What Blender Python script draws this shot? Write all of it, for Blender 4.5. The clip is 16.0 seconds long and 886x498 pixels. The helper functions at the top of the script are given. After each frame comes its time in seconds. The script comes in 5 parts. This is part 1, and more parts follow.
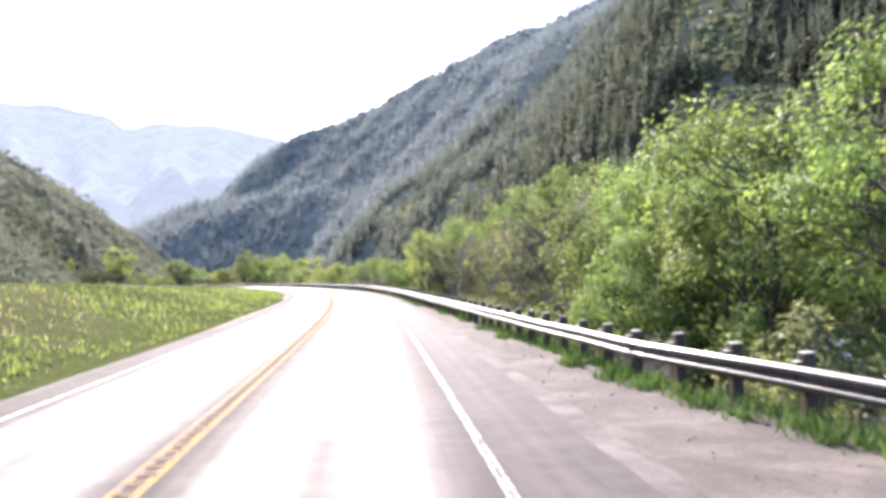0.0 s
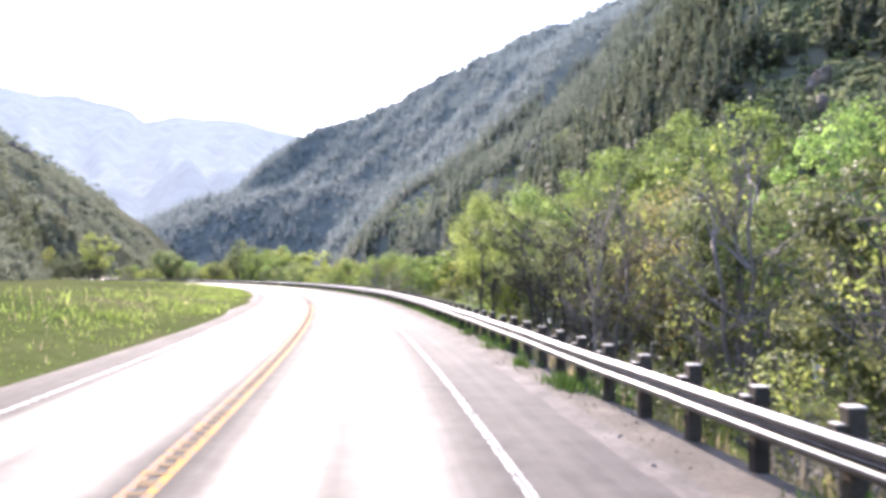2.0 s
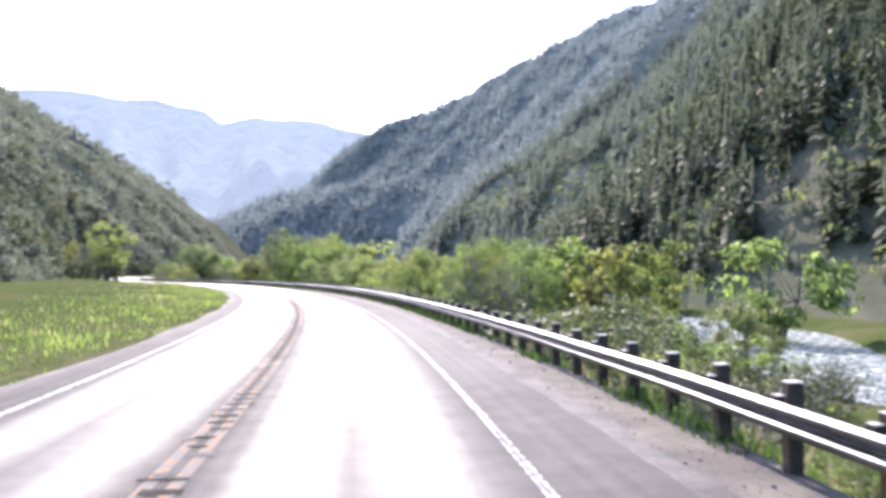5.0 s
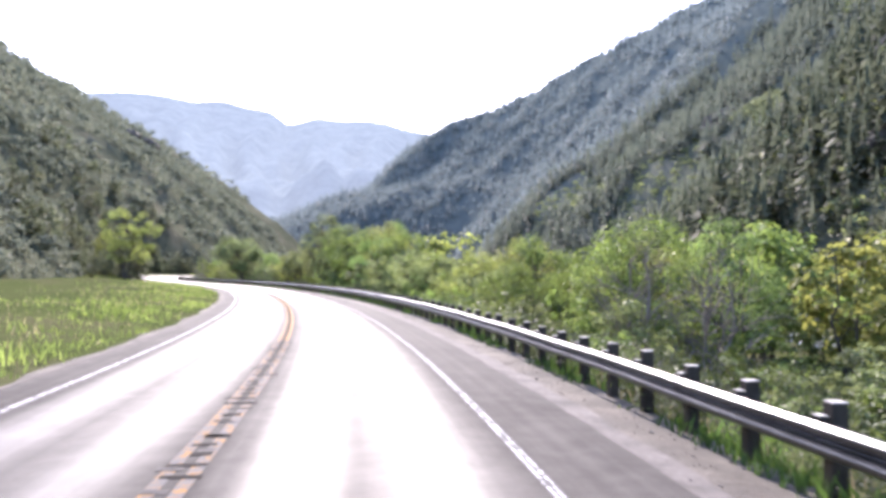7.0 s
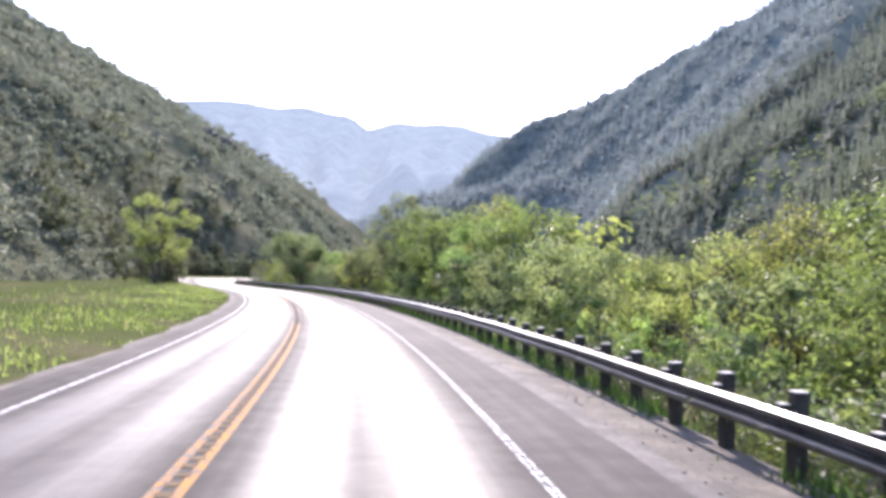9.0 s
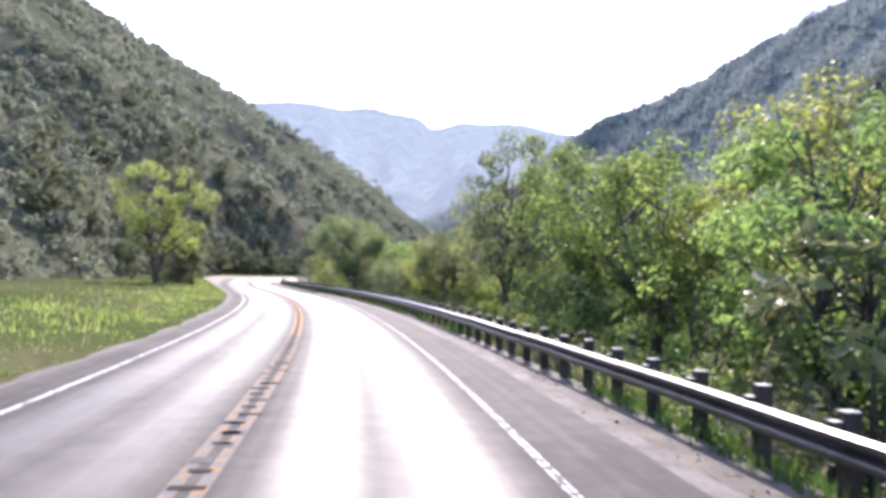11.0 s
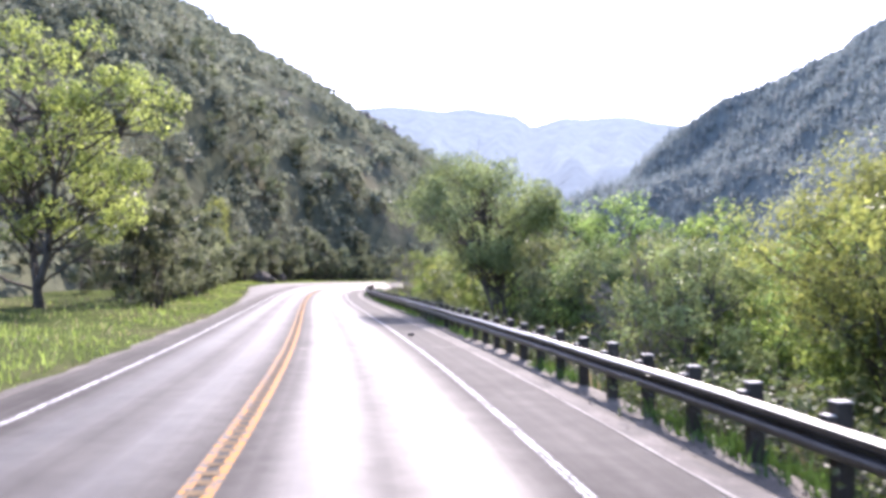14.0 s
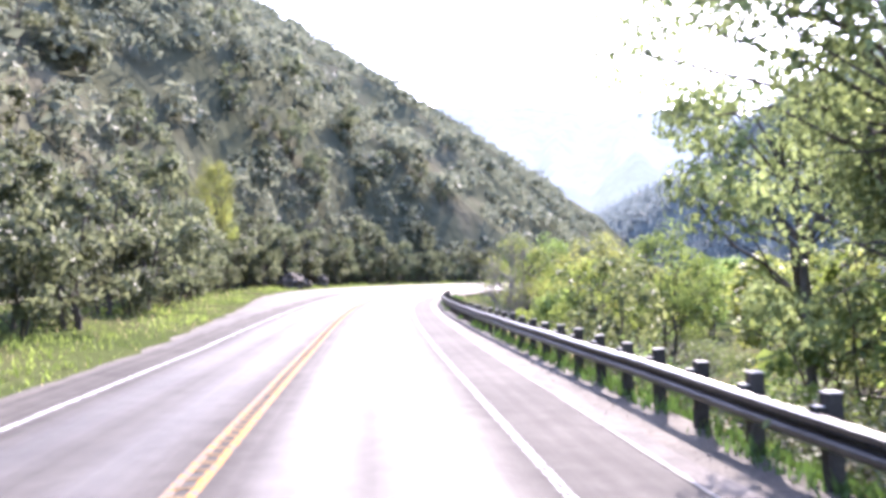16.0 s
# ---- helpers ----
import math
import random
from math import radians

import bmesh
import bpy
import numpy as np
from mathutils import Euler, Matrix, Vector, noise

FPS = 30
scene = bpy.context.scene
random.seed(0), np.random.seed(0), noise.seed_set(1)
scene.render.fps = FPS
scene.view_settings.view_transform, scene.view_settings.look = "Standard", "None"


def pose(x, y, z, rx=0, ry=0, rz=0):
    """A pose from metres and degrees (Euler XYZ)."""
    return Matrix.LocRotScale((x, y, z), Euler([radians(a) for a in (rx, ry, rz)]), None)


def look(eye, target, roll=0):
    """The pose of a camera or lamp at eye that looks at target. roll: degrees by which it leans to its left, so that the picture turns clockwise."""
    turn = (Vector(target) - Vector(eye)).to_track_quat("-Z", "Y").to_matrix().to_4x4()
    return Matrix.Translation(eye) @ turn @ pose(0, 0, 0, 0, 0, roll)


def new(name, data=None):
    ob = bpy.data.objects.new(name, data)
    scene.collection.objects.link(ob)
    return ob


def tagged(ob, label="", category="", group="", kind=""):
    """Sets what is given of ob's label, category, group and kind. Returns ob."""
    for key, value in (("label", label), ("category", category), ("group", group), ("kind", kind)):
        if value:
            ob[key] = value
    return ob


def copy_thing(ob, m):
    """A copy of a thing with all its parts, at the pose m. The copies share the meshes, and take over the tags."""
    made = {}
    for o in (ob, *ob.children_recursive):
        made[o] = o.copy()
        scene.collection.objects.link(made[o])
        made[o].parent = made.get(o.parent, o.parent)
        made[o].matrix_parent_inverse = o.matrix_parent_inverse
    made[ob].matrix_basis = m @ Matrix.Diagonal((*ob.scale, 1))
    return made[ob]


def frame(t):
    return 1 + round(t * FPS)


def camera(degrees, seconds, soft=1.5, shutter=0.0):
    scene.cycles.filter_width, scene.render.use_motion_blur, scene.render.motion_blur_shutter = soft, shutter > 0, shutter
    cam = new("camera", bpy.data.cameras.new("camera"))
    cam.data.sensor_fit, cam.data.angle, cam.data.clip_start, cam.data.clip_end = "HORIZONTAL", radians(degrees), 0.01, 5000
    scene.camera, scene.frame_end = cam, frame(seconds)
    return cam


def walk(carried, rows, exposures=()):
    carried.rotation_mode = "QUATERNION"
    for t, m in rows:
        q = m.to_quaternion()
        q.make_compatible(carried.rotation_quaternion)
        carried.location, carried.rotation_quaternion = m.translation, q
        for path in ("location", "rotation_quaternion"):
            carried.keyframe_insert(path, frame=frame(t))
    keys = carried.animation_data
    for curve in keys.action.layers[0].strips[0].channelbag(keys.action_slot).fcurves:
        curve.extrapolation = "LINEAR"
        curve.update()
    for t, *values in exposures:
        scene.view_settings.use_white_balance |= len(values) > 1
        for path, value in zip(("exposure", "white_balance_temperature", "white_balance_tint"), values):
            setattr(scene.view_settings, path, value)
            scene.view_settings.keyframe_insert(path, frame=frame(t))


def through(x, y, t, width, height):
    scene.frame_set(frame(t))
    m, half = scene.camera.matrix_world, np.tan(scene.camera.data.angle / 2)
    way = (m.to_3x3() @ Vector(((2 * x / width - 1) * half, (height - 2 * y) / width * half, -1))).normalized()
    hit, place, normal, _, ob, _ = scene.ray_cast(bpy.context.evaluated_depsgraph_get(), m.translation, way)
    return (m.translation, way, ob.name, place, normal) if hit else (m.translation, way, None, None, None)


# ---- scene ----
cam = camera(62.6, 16.0, soft=3.7, shutter=0.1)
PATH = [
    (0, (0.573, 0.000, 2.000), (5.223, 49.755, 3.669), -1.64),
    (0.5, (0.492, 8.428, 2.000), (4.933, 58.200, 3.733), -1.44),
    (1, (0.427, 16.828, 2.000), (4.617, 66.619, 3.796), -0.92),
    (1.5, (0.321, 25.200, 2.000), (4.358, 75.004, 3.797), -0.29),
    (2, (0.147, 33.544, 2.000), (3.762, 83.382, 3.766), -0.05),
    (2.5, (-0.115, 41.858, 2.000), (2.920, 91.733, 3.806), 0.30),
    (3, (-0.461, 50.140, 2.000), (1.948, 100.046, 3.886), 0.63),
    (3.5, (-0.937, 58.388, 2.000), (0.726, 108.328, 3.779), 0.74),
    (4, (-1.540, 66.599, 2.000), (-0.839, 116.565, 3.692), 0.08),
    (4.5, (-2.315, 74.773, 2.000), (-2.577, 124.745, 3.654), -0.22),
    (5, (-3.266, 82.913, 2.000), (-4.508, 132.870, 3.668), -0.15),
    (5.5, (-4.383, 91.017, 2.000), (-6.646, 140.936, 3.710), 0.13),
    (6, (-5.665, 99.079, 2.000), (-8.982, 148.938, 3.759), 0.44),
    (6.5, (-7.107, 107.099, 2.000), (-11.487, 156.874, 3.794), 0.63),
    (7, (-8.720, 115.069, 2.000), (-14.177, 164.737, 3.816), 0.69),
    (7.5, (-10.494, 122.990, 2.000), (-17.175, 172.507, 3.858), 0.69),
    (8, (-12.490, 130.843, 2.000), (-20.453, 180.175, 3.709), 0.65),
    (8.5, (-14.700, 138.640, 2.000), (-24.123, 187.711, 3.814), 0.68),
    (9, (-17.090, 146.404, 2.000), (-27.803, 195.201, 4.003), 1.06),
    (9.5, (-19.719, 154.110, 2.000), (-31.439, 202.671, 4.105), 1.32),
    (10, (-22.583, 161.751, 2.000), (-35.517, 210.002, 4.134), 1.59),
    (10.5, (-25.590, 169.354, 2.000), (-39.598, 217.307, 4.085), 1.68),
    (11, (-28.742, 176.919, 2.000), (-43.709, 224.586, 3.959), 1.59),
    (11.5, (-32.062, 184.431, 2.000), (-47.958, 231.802, 3.816), 1.40),
    (12, (-35.572, 191.877, 2.000), (-52.436, 238.916, 3.716), 1.20),
    (12.5, (-39.285, 199.235, 2.000), (-57.229, 245.872, 3.721), 1.05),
    (13, (-43.195, 206.491, 2.000), (-62.367, 252.633, 3.829), 0.96),
    (13.5, (-47.218, 213.685, 2.000), (-67.408, 259.382, 4.034), 0.37),
    (14, (-51.341, 220.824, 2.000), (-72.720, 265.982, 3.932), 0.27),
    (14.5, (-55.657, 227.854, 2.000), (-78.251, 272.419, 3.880), 0.53),
    (15, (-60.183, 234.756, 2.000), (-83.835, 278.772, 3.790), 0.13),
    (15.5, (-64.757, 241.636, 2.000), (-89.273, 285.174, 3.854), -0.22),
    (16, (-69.529, 248.384, 2.000), (-94.509, 291.651, 3.981), -0.63),
]
walk(cam, [(t, look(eye, target, roll)) for t, eye, target, roll in PATH],
     [(0, 2.92, 6480, 24), (2.5, 2.9, 6360, 24), (4, 2.8, 6020, 23), (6.5, 2.64, 6140, 24), (10, 2.56, 6130, 24.5), (12.5, 2.68, 6120, 24.5), (14.5, 2.94, 6040, 27), (16, 3.36, 6020, 29)])

# ---------------------------------------------------------------- light
SUN_LEFT, SUN_UP = 14.0, 35.0      # degrees left of +y, degrees above the horizon
world = bpy.data.worlds.new("sky")
world.use_nodes = True
scene.world = world
wn = world.node_tree.nodes
sky = wn.new("ShaderNodeTexSky")
sky.sky_type, sky.sun_disc = "NISHITA", False
sky.sun_elevation, sky.sun_rotation = radians(SUN_UP), radians(-SUN_LEFT)
sky.altitude, sky.air_density, sky.dust_density, sky.ozone_density = 1500, 1.0, 3.5, 1.0
wn["Background"].inputs["Strength"].default_value = 0.15
world.node_tree.links.new(sky.outputs[0], wn["Background"].inputs["Color"])
sun = new("sun", bpy.data.lights.new("sun", "SUN"))
sun.data.energy, sun.data.angle, sun.data.color = 2.5, radians(0.6), (1.0, 0.92, 0.78)
a, e = radians(SUN_LEFT), radians(SUN_UP)
sun.matrix_world = look((-math.sin(a) * math.cos(e) * 90, math.cos(a) * math.cos(e) * 90, math.sin(e) * 90), (0, 0, 0))

# ---------------------------------------------------------------- materials


def mat(name):
    m = bpy.data.materials.new(name)
    m.use_nodes = True
    t = m.node_tree
    return m, t.nodes, t.links, t.nodes["Principled BSDF"]


def ramp(nodes, stops):
    r = nodes.new("ShaderNodeValToRGB")
    while len(r.color_ramp.elements) < len(stops):
        r.color_ramp.elements.new(0.5)
    for el, (pos, col) in zip(r.color_ramp.elements, stops):
        el.position, el.color = pos, (*col, 1)
    return r


def noise_node(nodes, links, scale, detail=6, rough=0.6, coords=None, stretch=None):
    n = nodes.new("ShaderNodeTexNoise")
    n.inputs["Scale"].default_value, n.inputs["Detail"].default_value, n.inputs["Roughness"].default_value = scale, detail, rough
    src = coords
    if coords is None:
        src = nodes.new("ShaderNodeNewGeometry").outputs["Position"]
    if stretch:
        mp = nodes.new("ShaderNodeMapping")
        mp.inputs["Scale"].default_value = stretch
        links.new(src, mp.inputs["Vector"])
        src = mp.outputs[0]
    links.new(src, n.inputs["Vector"])
    return n


def mixed(nodes, links, fac, c1, c2, mode="MIX"):
    n = nodes.new("ShaderNodeMix")
    n.data_type, n.blend_type = "RGBA", mode
    for sock, v in ((n.inputs["Factor"], fac), (n.inputs["A"], c1), (n.inputs["B"], c2)):
        if isinstance(v, (int, float)):
            sock.default_value = v
        elif isinstance(v, tuple):
            sock.default_value = (*v, 1)
        else:
            links.new(v, sock)
    return n.outputs["Result"]


def bump(nodes, links, bsdf, height, strength, distance=0.02):
    b = nodes.new("ShaderNodeBump")
    b.inputs["Strength"].default_value, b.inputs["Distance"].default_value = strength, distance
    links.new(height, b.inputs["Height"])
    links.new(b.outputs[0], bsdf.inputs["Normal"])


def two_scale(name, stops, big, small, rough=0.9, strength=0.5, dist=0.02, spec=0.3, small_amount=0.6, metal=0.0):
    """A surface with blotches at one scale and grain at another."""
    m, n, l, b = mat(name)
    n1, n2 = noise_node(n, l, big, 4), noise_node(n, l, small, 5)
    r = ramp(n, stops)
    l.new(n1.outputs["Fac"], r.inputs[0])
    g = ramp(n, [(0.3, (0.55, 0.55, 0.55)), (0.7, (1.3, 1.3, 1.3))])
    l.new(n2.outputs["Fac"], g.inputs[0])
    l.new(mixed(n, l, small_amount, r.outputs[0], g.outputs[0], "MULTIPLY"), b.inputs["Base Color"])
    b.inputs["Roughness"].default_value, b.inputs["Metallic"].default_value = rough, metal
    b.inputs["Specular IOR Level"].default_value = spec
    bump(n, l, b, n2.outputs["Fac"], strength, dist)
    return m


def asphalt_material():
    """Asphalt that the wheels have polished along their paths (the mesh says how much) and that is rough elsewhere."""
    m, n, l, b = mat("asphalt")
    big, mid, fine = noise_node(n, l, 0.25, 3), noise_node(n, l, 2.2, 5), noise_node(n, l, 90, 3)
    r = ramp(n, [(0.3, (0.042, 0.038, 0.034)), (0.7, (0.066, 0.06, 0.053))])
    l.new(big.outputs["Fac"], r.inputs[0])
    g = ramp(n, [(0.25, (0.6, 0.6, 0.6)), (0.75, (1.35, 1.35, 1.35))])
    l.new(fine.outputs["Fac"], g.inputs[0])
    c = mixed(n, l, 0.7, r.outputs[0], g.outputs[0], "MULTIPLY")
    g2 = ramp(n, [(0.35, (0.8, 0.8, 0.8)), (0.65, (1.15, 1.15, 1.15))])
    l.new(mid.outputs["Fac"], g2.inputs[0])
    c = mixed(n, l, 0.6, c, g2.outputs[0], "MULTIPLY")
    # faint streaks that the traffic leaves along the lanes
    side = n.new("ShaderNodeAttribute")
    side.attribute_name = "across"
    streak = n.new("ShaderNodeTexNoise")
    streak.noise_dimensions = "1D"
    streak.inputs["Scale"].default_value, streak.inputs["Detail"].default_value = 3.2, 4
    l.new(side.outputs["Fac"], streak.inputs["W"])
    g3 = ramp(n, [(0.3, (0.86, 0.86, 0.86)), (0.7, (1.14, 1.135, 1.12))])
    l.new(streak.outputs["Fac"], g3.inputs[0])
    l.new(mixed(n, l, 0.8, c, g3.outputs[0], "MULTIPLY"), b.inputs["Base Color"])
    at = n.new("ShaderNodeAttribute")
    at.attribute_name = "polish"
    add = n.new("ShaderNodeMath")
    add.operation = "MULTIPLY_ADD"
    add.inputs[1].default_value = 0.5
    both = n.new("ShaderNodeMath")
    both.operation = "MULTIPLY_ADD"
    both.inputs[1].default_value = 0.5
    l.new(streak.outputs["Fac"], both.inputs[0])
    half = n.new("ShaderNodeMath")
    half.operation = "MULTIPLY"
    half.inputs[1].default_value = 0.5
    l.new(mid.outputs["Fac"], half.inputs[0])
    l.new(half.outputs[0], both.inputs[2])
    l.new(both.outputs[0], add.inputs[0])
    sub = n.new("ShaderNodeMath")
    sub.operation = "SUBTRACT"
    sub.inputs[1].default_value = 0.25
    l.new(at.outputs["Fac"], sub.inputs[0])
    l.new(sub.outputs[0], add.inputs[2])
    for sock, lo, hi in (("Roughness", 0.86, 0.57), ("Specular IOR Level", 0.06, 0.25)):
        mr = n.new("ShaderNodeMapRange")
        mr.inputs["To Min"].default_value, mr.inputs["To Max"].default_value = lo, hi
        l.new(add.outputs[0], mr.inputs["Value"])
        l.new(mr.outputs[0], b.inputs[sock])
    bump(n, l, b, fine.outputs["Fac"], 0.35, 0.006)
    return m


def paint_material(name, colour, worn):
    """Road paint, worn through to the asphalt in flakes."""
    m, n, l, b = mat(name)
    wear, fine = noise_node(n, l, 7, 6, 0.7), noise_node(n, l, 70, 3)
    r = ramp(n, [(worn - 0.06, (0.11, 0.105, 0.1)), (worn + 0.05, colour)])
    l.new(wear.outputs["Fac"], r.inputs[0])
    g = ramp(n, [(0.3, (0.8, 0.8, 0.8)), (0.7, (1.1, 1.1, 1.1))])
    l.new(fine.outputs["Fac"], g.inputs[0])
    l.new(mixed(n, l, 0.8, r.outputs[0], g.outputs[0], "MULTIPLY"), b.inputs["Base Color"])
    b.inputs["Roughness"].default_value, b.inputs["Specular IOR Level"].default_value = 0.85, 0.06
    bump(n, l, b, fine.outputs["Fac"], 0.3, 0.004)
    return m


def leaf_material(name, dark, light, through):
    """Leaves that let the sun shine through them; each leaf and each plant differs a little."""
    m, n, l, b = mat(name)
    geo, info = n.new("ShaderNodeNewGeometry"), n.new("ShaderNodeObjectInfo")
    r = ramp(n, [(0.0, tuple(0.6 * a + 0.4 * b for a, b in zip(dark, light))), (0.6, light), (1.0, tuple(min(1, c * 1.15) for c in light))])
    l.new(geo.outputs["Random Per Island"], r.inputs[0])
    hue = n.new("ShaderNodeHueSaturation")
    mr = n.new("ShaderNodeMapRange")
    mr.inputs["To Min"].default_value, mr.inputs["To Max"].default_value = 0.482, 0.51
    l.new(info.outputs["Random"], mr.inputs["Value"])
    l.new(mr.outputs[0], hue.inputs["Hue"])
    mv = n.new("ShaderNodeMapRange")
    mv.inputs["To Min"].default_value, mv.inputs["To Max"].default_value = 0.8, 1.2
    l.new(info.outputs["Random"], mv.inputs["Value"])
    l.new(mv.outputs[0], hue.inputs["Value"])
    tuft = noise_node(n, l, 0.85, 3)
    g = ramp(n, [(0.37, (0.55, 0.58, 0.54)), (0.5, (1.0, 1.0, 0.97)), (0.63, (1.45, 1.42, 1.33))])
    l.new(tuft.outputs["Fac"], g.inputs[0])
    l.new(mixed(n, l, 1.0, r.outputs[0], g.outputs[0], "MULTIPLY"), hue.inputs["Color"])
    l.new(hue.outputs[0], b.inputs["Base Color"])
    b.inputs["Roughness"].default_value, b.inputs["Specular IOR Level"].default_value = 0.58, 0.22
    tr = n.new("ShaderNodeBsdfTranslucent")
    boost = n.new("ShaderNodeHueSaturation")
    boost.inputs["Saturation"].default_value, boost.inputs["Value"].default_value = 1.05, 1.28
    l.new(hue.outputs[0], boost.inputs["Color"])
    l.new(boost.outputs[0], tr.inputs["Color"])
    mx = n.new("ShaderNodeMixShader")
    mx.inputs[0].default_value = through
    l.new(b.outputs[0], mx.inputs[1])
    l.new(tr.outputs[0], mx.inputs[2])
    l.new(mx.outputs[0], n["Material Output"].inputs["Surface"])
    return m


def forest_material(name, dark, light, through=0.15):
    """Woods seen from afar: each tree has its own tone, patches differ."""
    m, n, l, b = mat(name)
    geo = n.new("ShaderNodeNewGeometry")
    r = ramp(n, [(0.0, dark), (0.75, light), (1.0, tuple(c * 1.1 for c in light))])
    l.new(geo.outputs["Random Per Island"], r.inputs[0])
    patch = noise_node(n, l, 0.012, 6, 0.65)
    g = ramp(n, [(0.38, (0.66, 0.72, 0.74)), (0.62, (1.27, 1.2, 1.06))])
    l.new(patch.outputs["Fac"], g.inputs[0])
    l.new(mixed(n, l, 0.8, r.outputs[0], g.outputs[0], "MULTIPLY"), b.inputs["Base Color"])
    b.inputs["Roughness"].default_value, b.inputs["Specular IOR Level"].default_value = 0.7, 0.2
    tr = n.new("ShaderNodeBsdfTranslucent")
    l.new(r.outputs[0], tr.inputs["Color"])
    mx = n.new("ShaderNodeMixShader")
    mx.inputs[0].default_value = through
    l.new(b.outputs[0], mx.inputs[1])
    l.new(tr.outputs[0], mx.inputs[2])
    l.new(mx.outputs[0], n["Material Output"].inputs["Surface"])
    return m


def forest_floor_material():
    """The ground under the firs: brown-green soil and litter in the near woods, haze painted in as grey-green on the
    farther flank.
    """
    m, n, l, b = mat("forest_soil_with_haze")
    n1, n2 = noise_node(n, l, 0.03, 5), noise_node(n, l, 0.25, 6)
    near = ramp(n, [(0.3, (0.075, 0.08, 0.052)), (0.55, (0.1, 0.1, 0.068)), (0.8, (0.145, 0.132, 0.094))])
    # the farther flank's haze, put into the soil colour
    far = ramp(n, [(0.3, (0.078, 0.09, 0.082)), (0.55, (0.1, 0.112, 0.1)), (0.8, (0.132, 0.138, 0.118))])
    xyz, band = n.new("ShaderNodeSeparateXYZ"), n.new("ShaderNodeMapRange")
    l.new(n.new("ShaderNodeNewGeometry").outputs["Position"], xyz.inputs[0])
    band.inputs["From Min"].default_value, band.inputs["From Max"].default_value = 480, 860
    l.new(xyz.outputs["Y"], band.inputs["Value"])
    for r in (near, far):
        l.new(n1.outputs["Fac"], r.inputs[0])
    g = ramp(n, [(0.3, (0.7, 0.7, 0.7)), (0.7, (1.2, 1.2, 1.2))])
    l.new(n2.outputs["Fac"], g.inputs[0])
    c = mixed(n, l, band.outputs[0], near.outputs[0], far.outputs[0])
    l.new(mixed(n, l, 0.7, c, g.outputs[0], "MULTIPLY"), b.inputs["Base Color"])
    b.inputs["Roughness"].default_value, b.inputs["Specular IOR Level"].default_value = 1.0, 0.0
    bump(n, l, b, n2.outputs["Fac"], 0.4, 0.6)
    return m


ASPHALT = asphalt_material()
YELLOW = paint_material("yellow_paint", (0.31, 0.152, 0.04), 0.475)
YELLOW_LEFT = paint_material("faded_yellow_paint", (0.3, 0.15, 0.045), 0.515)
YELLOW_WORN = paint_material("worn_yellow_paint", (0.24, 0.13, 0.045), 0.55)
WHITE = paint_material("white_paint", (0.42, 0.41, 0.395), 0.505)
GROOVE = two_scale("groove_asphalt", [(0.3, (0.085, 0.06, 0.036)), (0.7, (0.15, 0.105, 0.058))], 4, 60, 0.95, spec=0.1)
GROOVE_DARK = two_scale("dark_groove_asphalt", [(0.3, (0.018, 0.016, 0.014)), (0.7, (0.04, 0.036, 0.03))], 4, 60, 0.95, spec=0.05)
SEAM = two_scale("pale_filled_crack", [(0.3, (0.12, 0.112, 0.1)), (0.7, (0.24, 0.225, 0.2))], 3, 50, 0.85, spec=0.1)
PATCH = two_scale("sealed_crack", [(0.3, (0.06, 0.055, 0.05)), (0.7, (0.12, 0.11, 0.1))], 3, 50, 0.92, spec=0.06)
GRAVEL = two_scale("gravel", [(0.3, (0.046, 0.039, 0.032)), (0.5, (0.07, 0.06, 0.048)), (0.72, (0.12, 0.102, 0.082))], 0.8, 14, 0.95, 0.9, 0.03)
PEBBLE = two_scale("shoulder_stone", [(0.3, (0.07, 0.06, 0.05)), (0.7, (0.17, 0.15, 0.13))], 9, 60, 0.9)
DUST = two_scale("pale_dust", [(0.38, (0.05, 0.044, 0.038)), (0.65, (0.115, 0.1, 0.088))], 0.9, 12, 0.95, 0.7, 0.02)
SOIL = two_scale("valley_soil", [(0.3, (0.04, 0.055, 0.018)), (0.5, (0.058, 0.068, 0.026)), (0.75, (0.09, 0.078, 0.048))], 0.12, 3.0, 1.0, 0.8, 0.15, 0.0)
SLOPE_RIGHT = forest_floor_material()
SLOPE = two_scale("mountain_soil", [(0.3, (0.06, 0.066, 0.042)), (0.55, (0.085, 0.088, 0.058)), (0.8, (0.13, 0.115, 0.083))], 0.05, 0.25, 1.0, 0.8, 1.0, 0.0)
ROCK = two_scale("grey_brown_rock", [(0.3, (0.085, 0.07, 0.055)), (0.55, (0.14, 0.118, 0.095)), (0.75, (0.23, 0.19, 0.145))], 0.6, 3.5, 0.9, 1.0, 0.3)
STEEL = two_scale("galvanised_steel", [(0.3, (0.075, 0.075, 0.074)), (0.7, (0.135, 0.135, 0.132))], 1.5, 12, 0.36, 0.12, 0.003, 0.5, 0.3, 1.0)
TIMBER = two_scale("weathered_post_timber", [(0.3, (0.028, 0.023, 0.018)), (0.7, (0.068, 0.056, 0.044))], 2.5, 45, 0.9, 0.6, 0.006, 0.15)
# tops of posts and blockouts: sunlight painted in as a pale colour
ENDGRAIN_SUNLIT = two_scale("end_grain_painted_sunlit", [(0.3, (0.29, 0.27, 0.24)), (0.7, (0.48, 0.45, 0.405))], 6, 60, 0.9, 0.5, 0.004)
BARK = two_scale("bark", [(0.3, (0.045, 0.038, 0.031)), (0.7, (0.1, 0.086, 0.072))], 1.5, 14, 0.9, 0.9, 0.03)
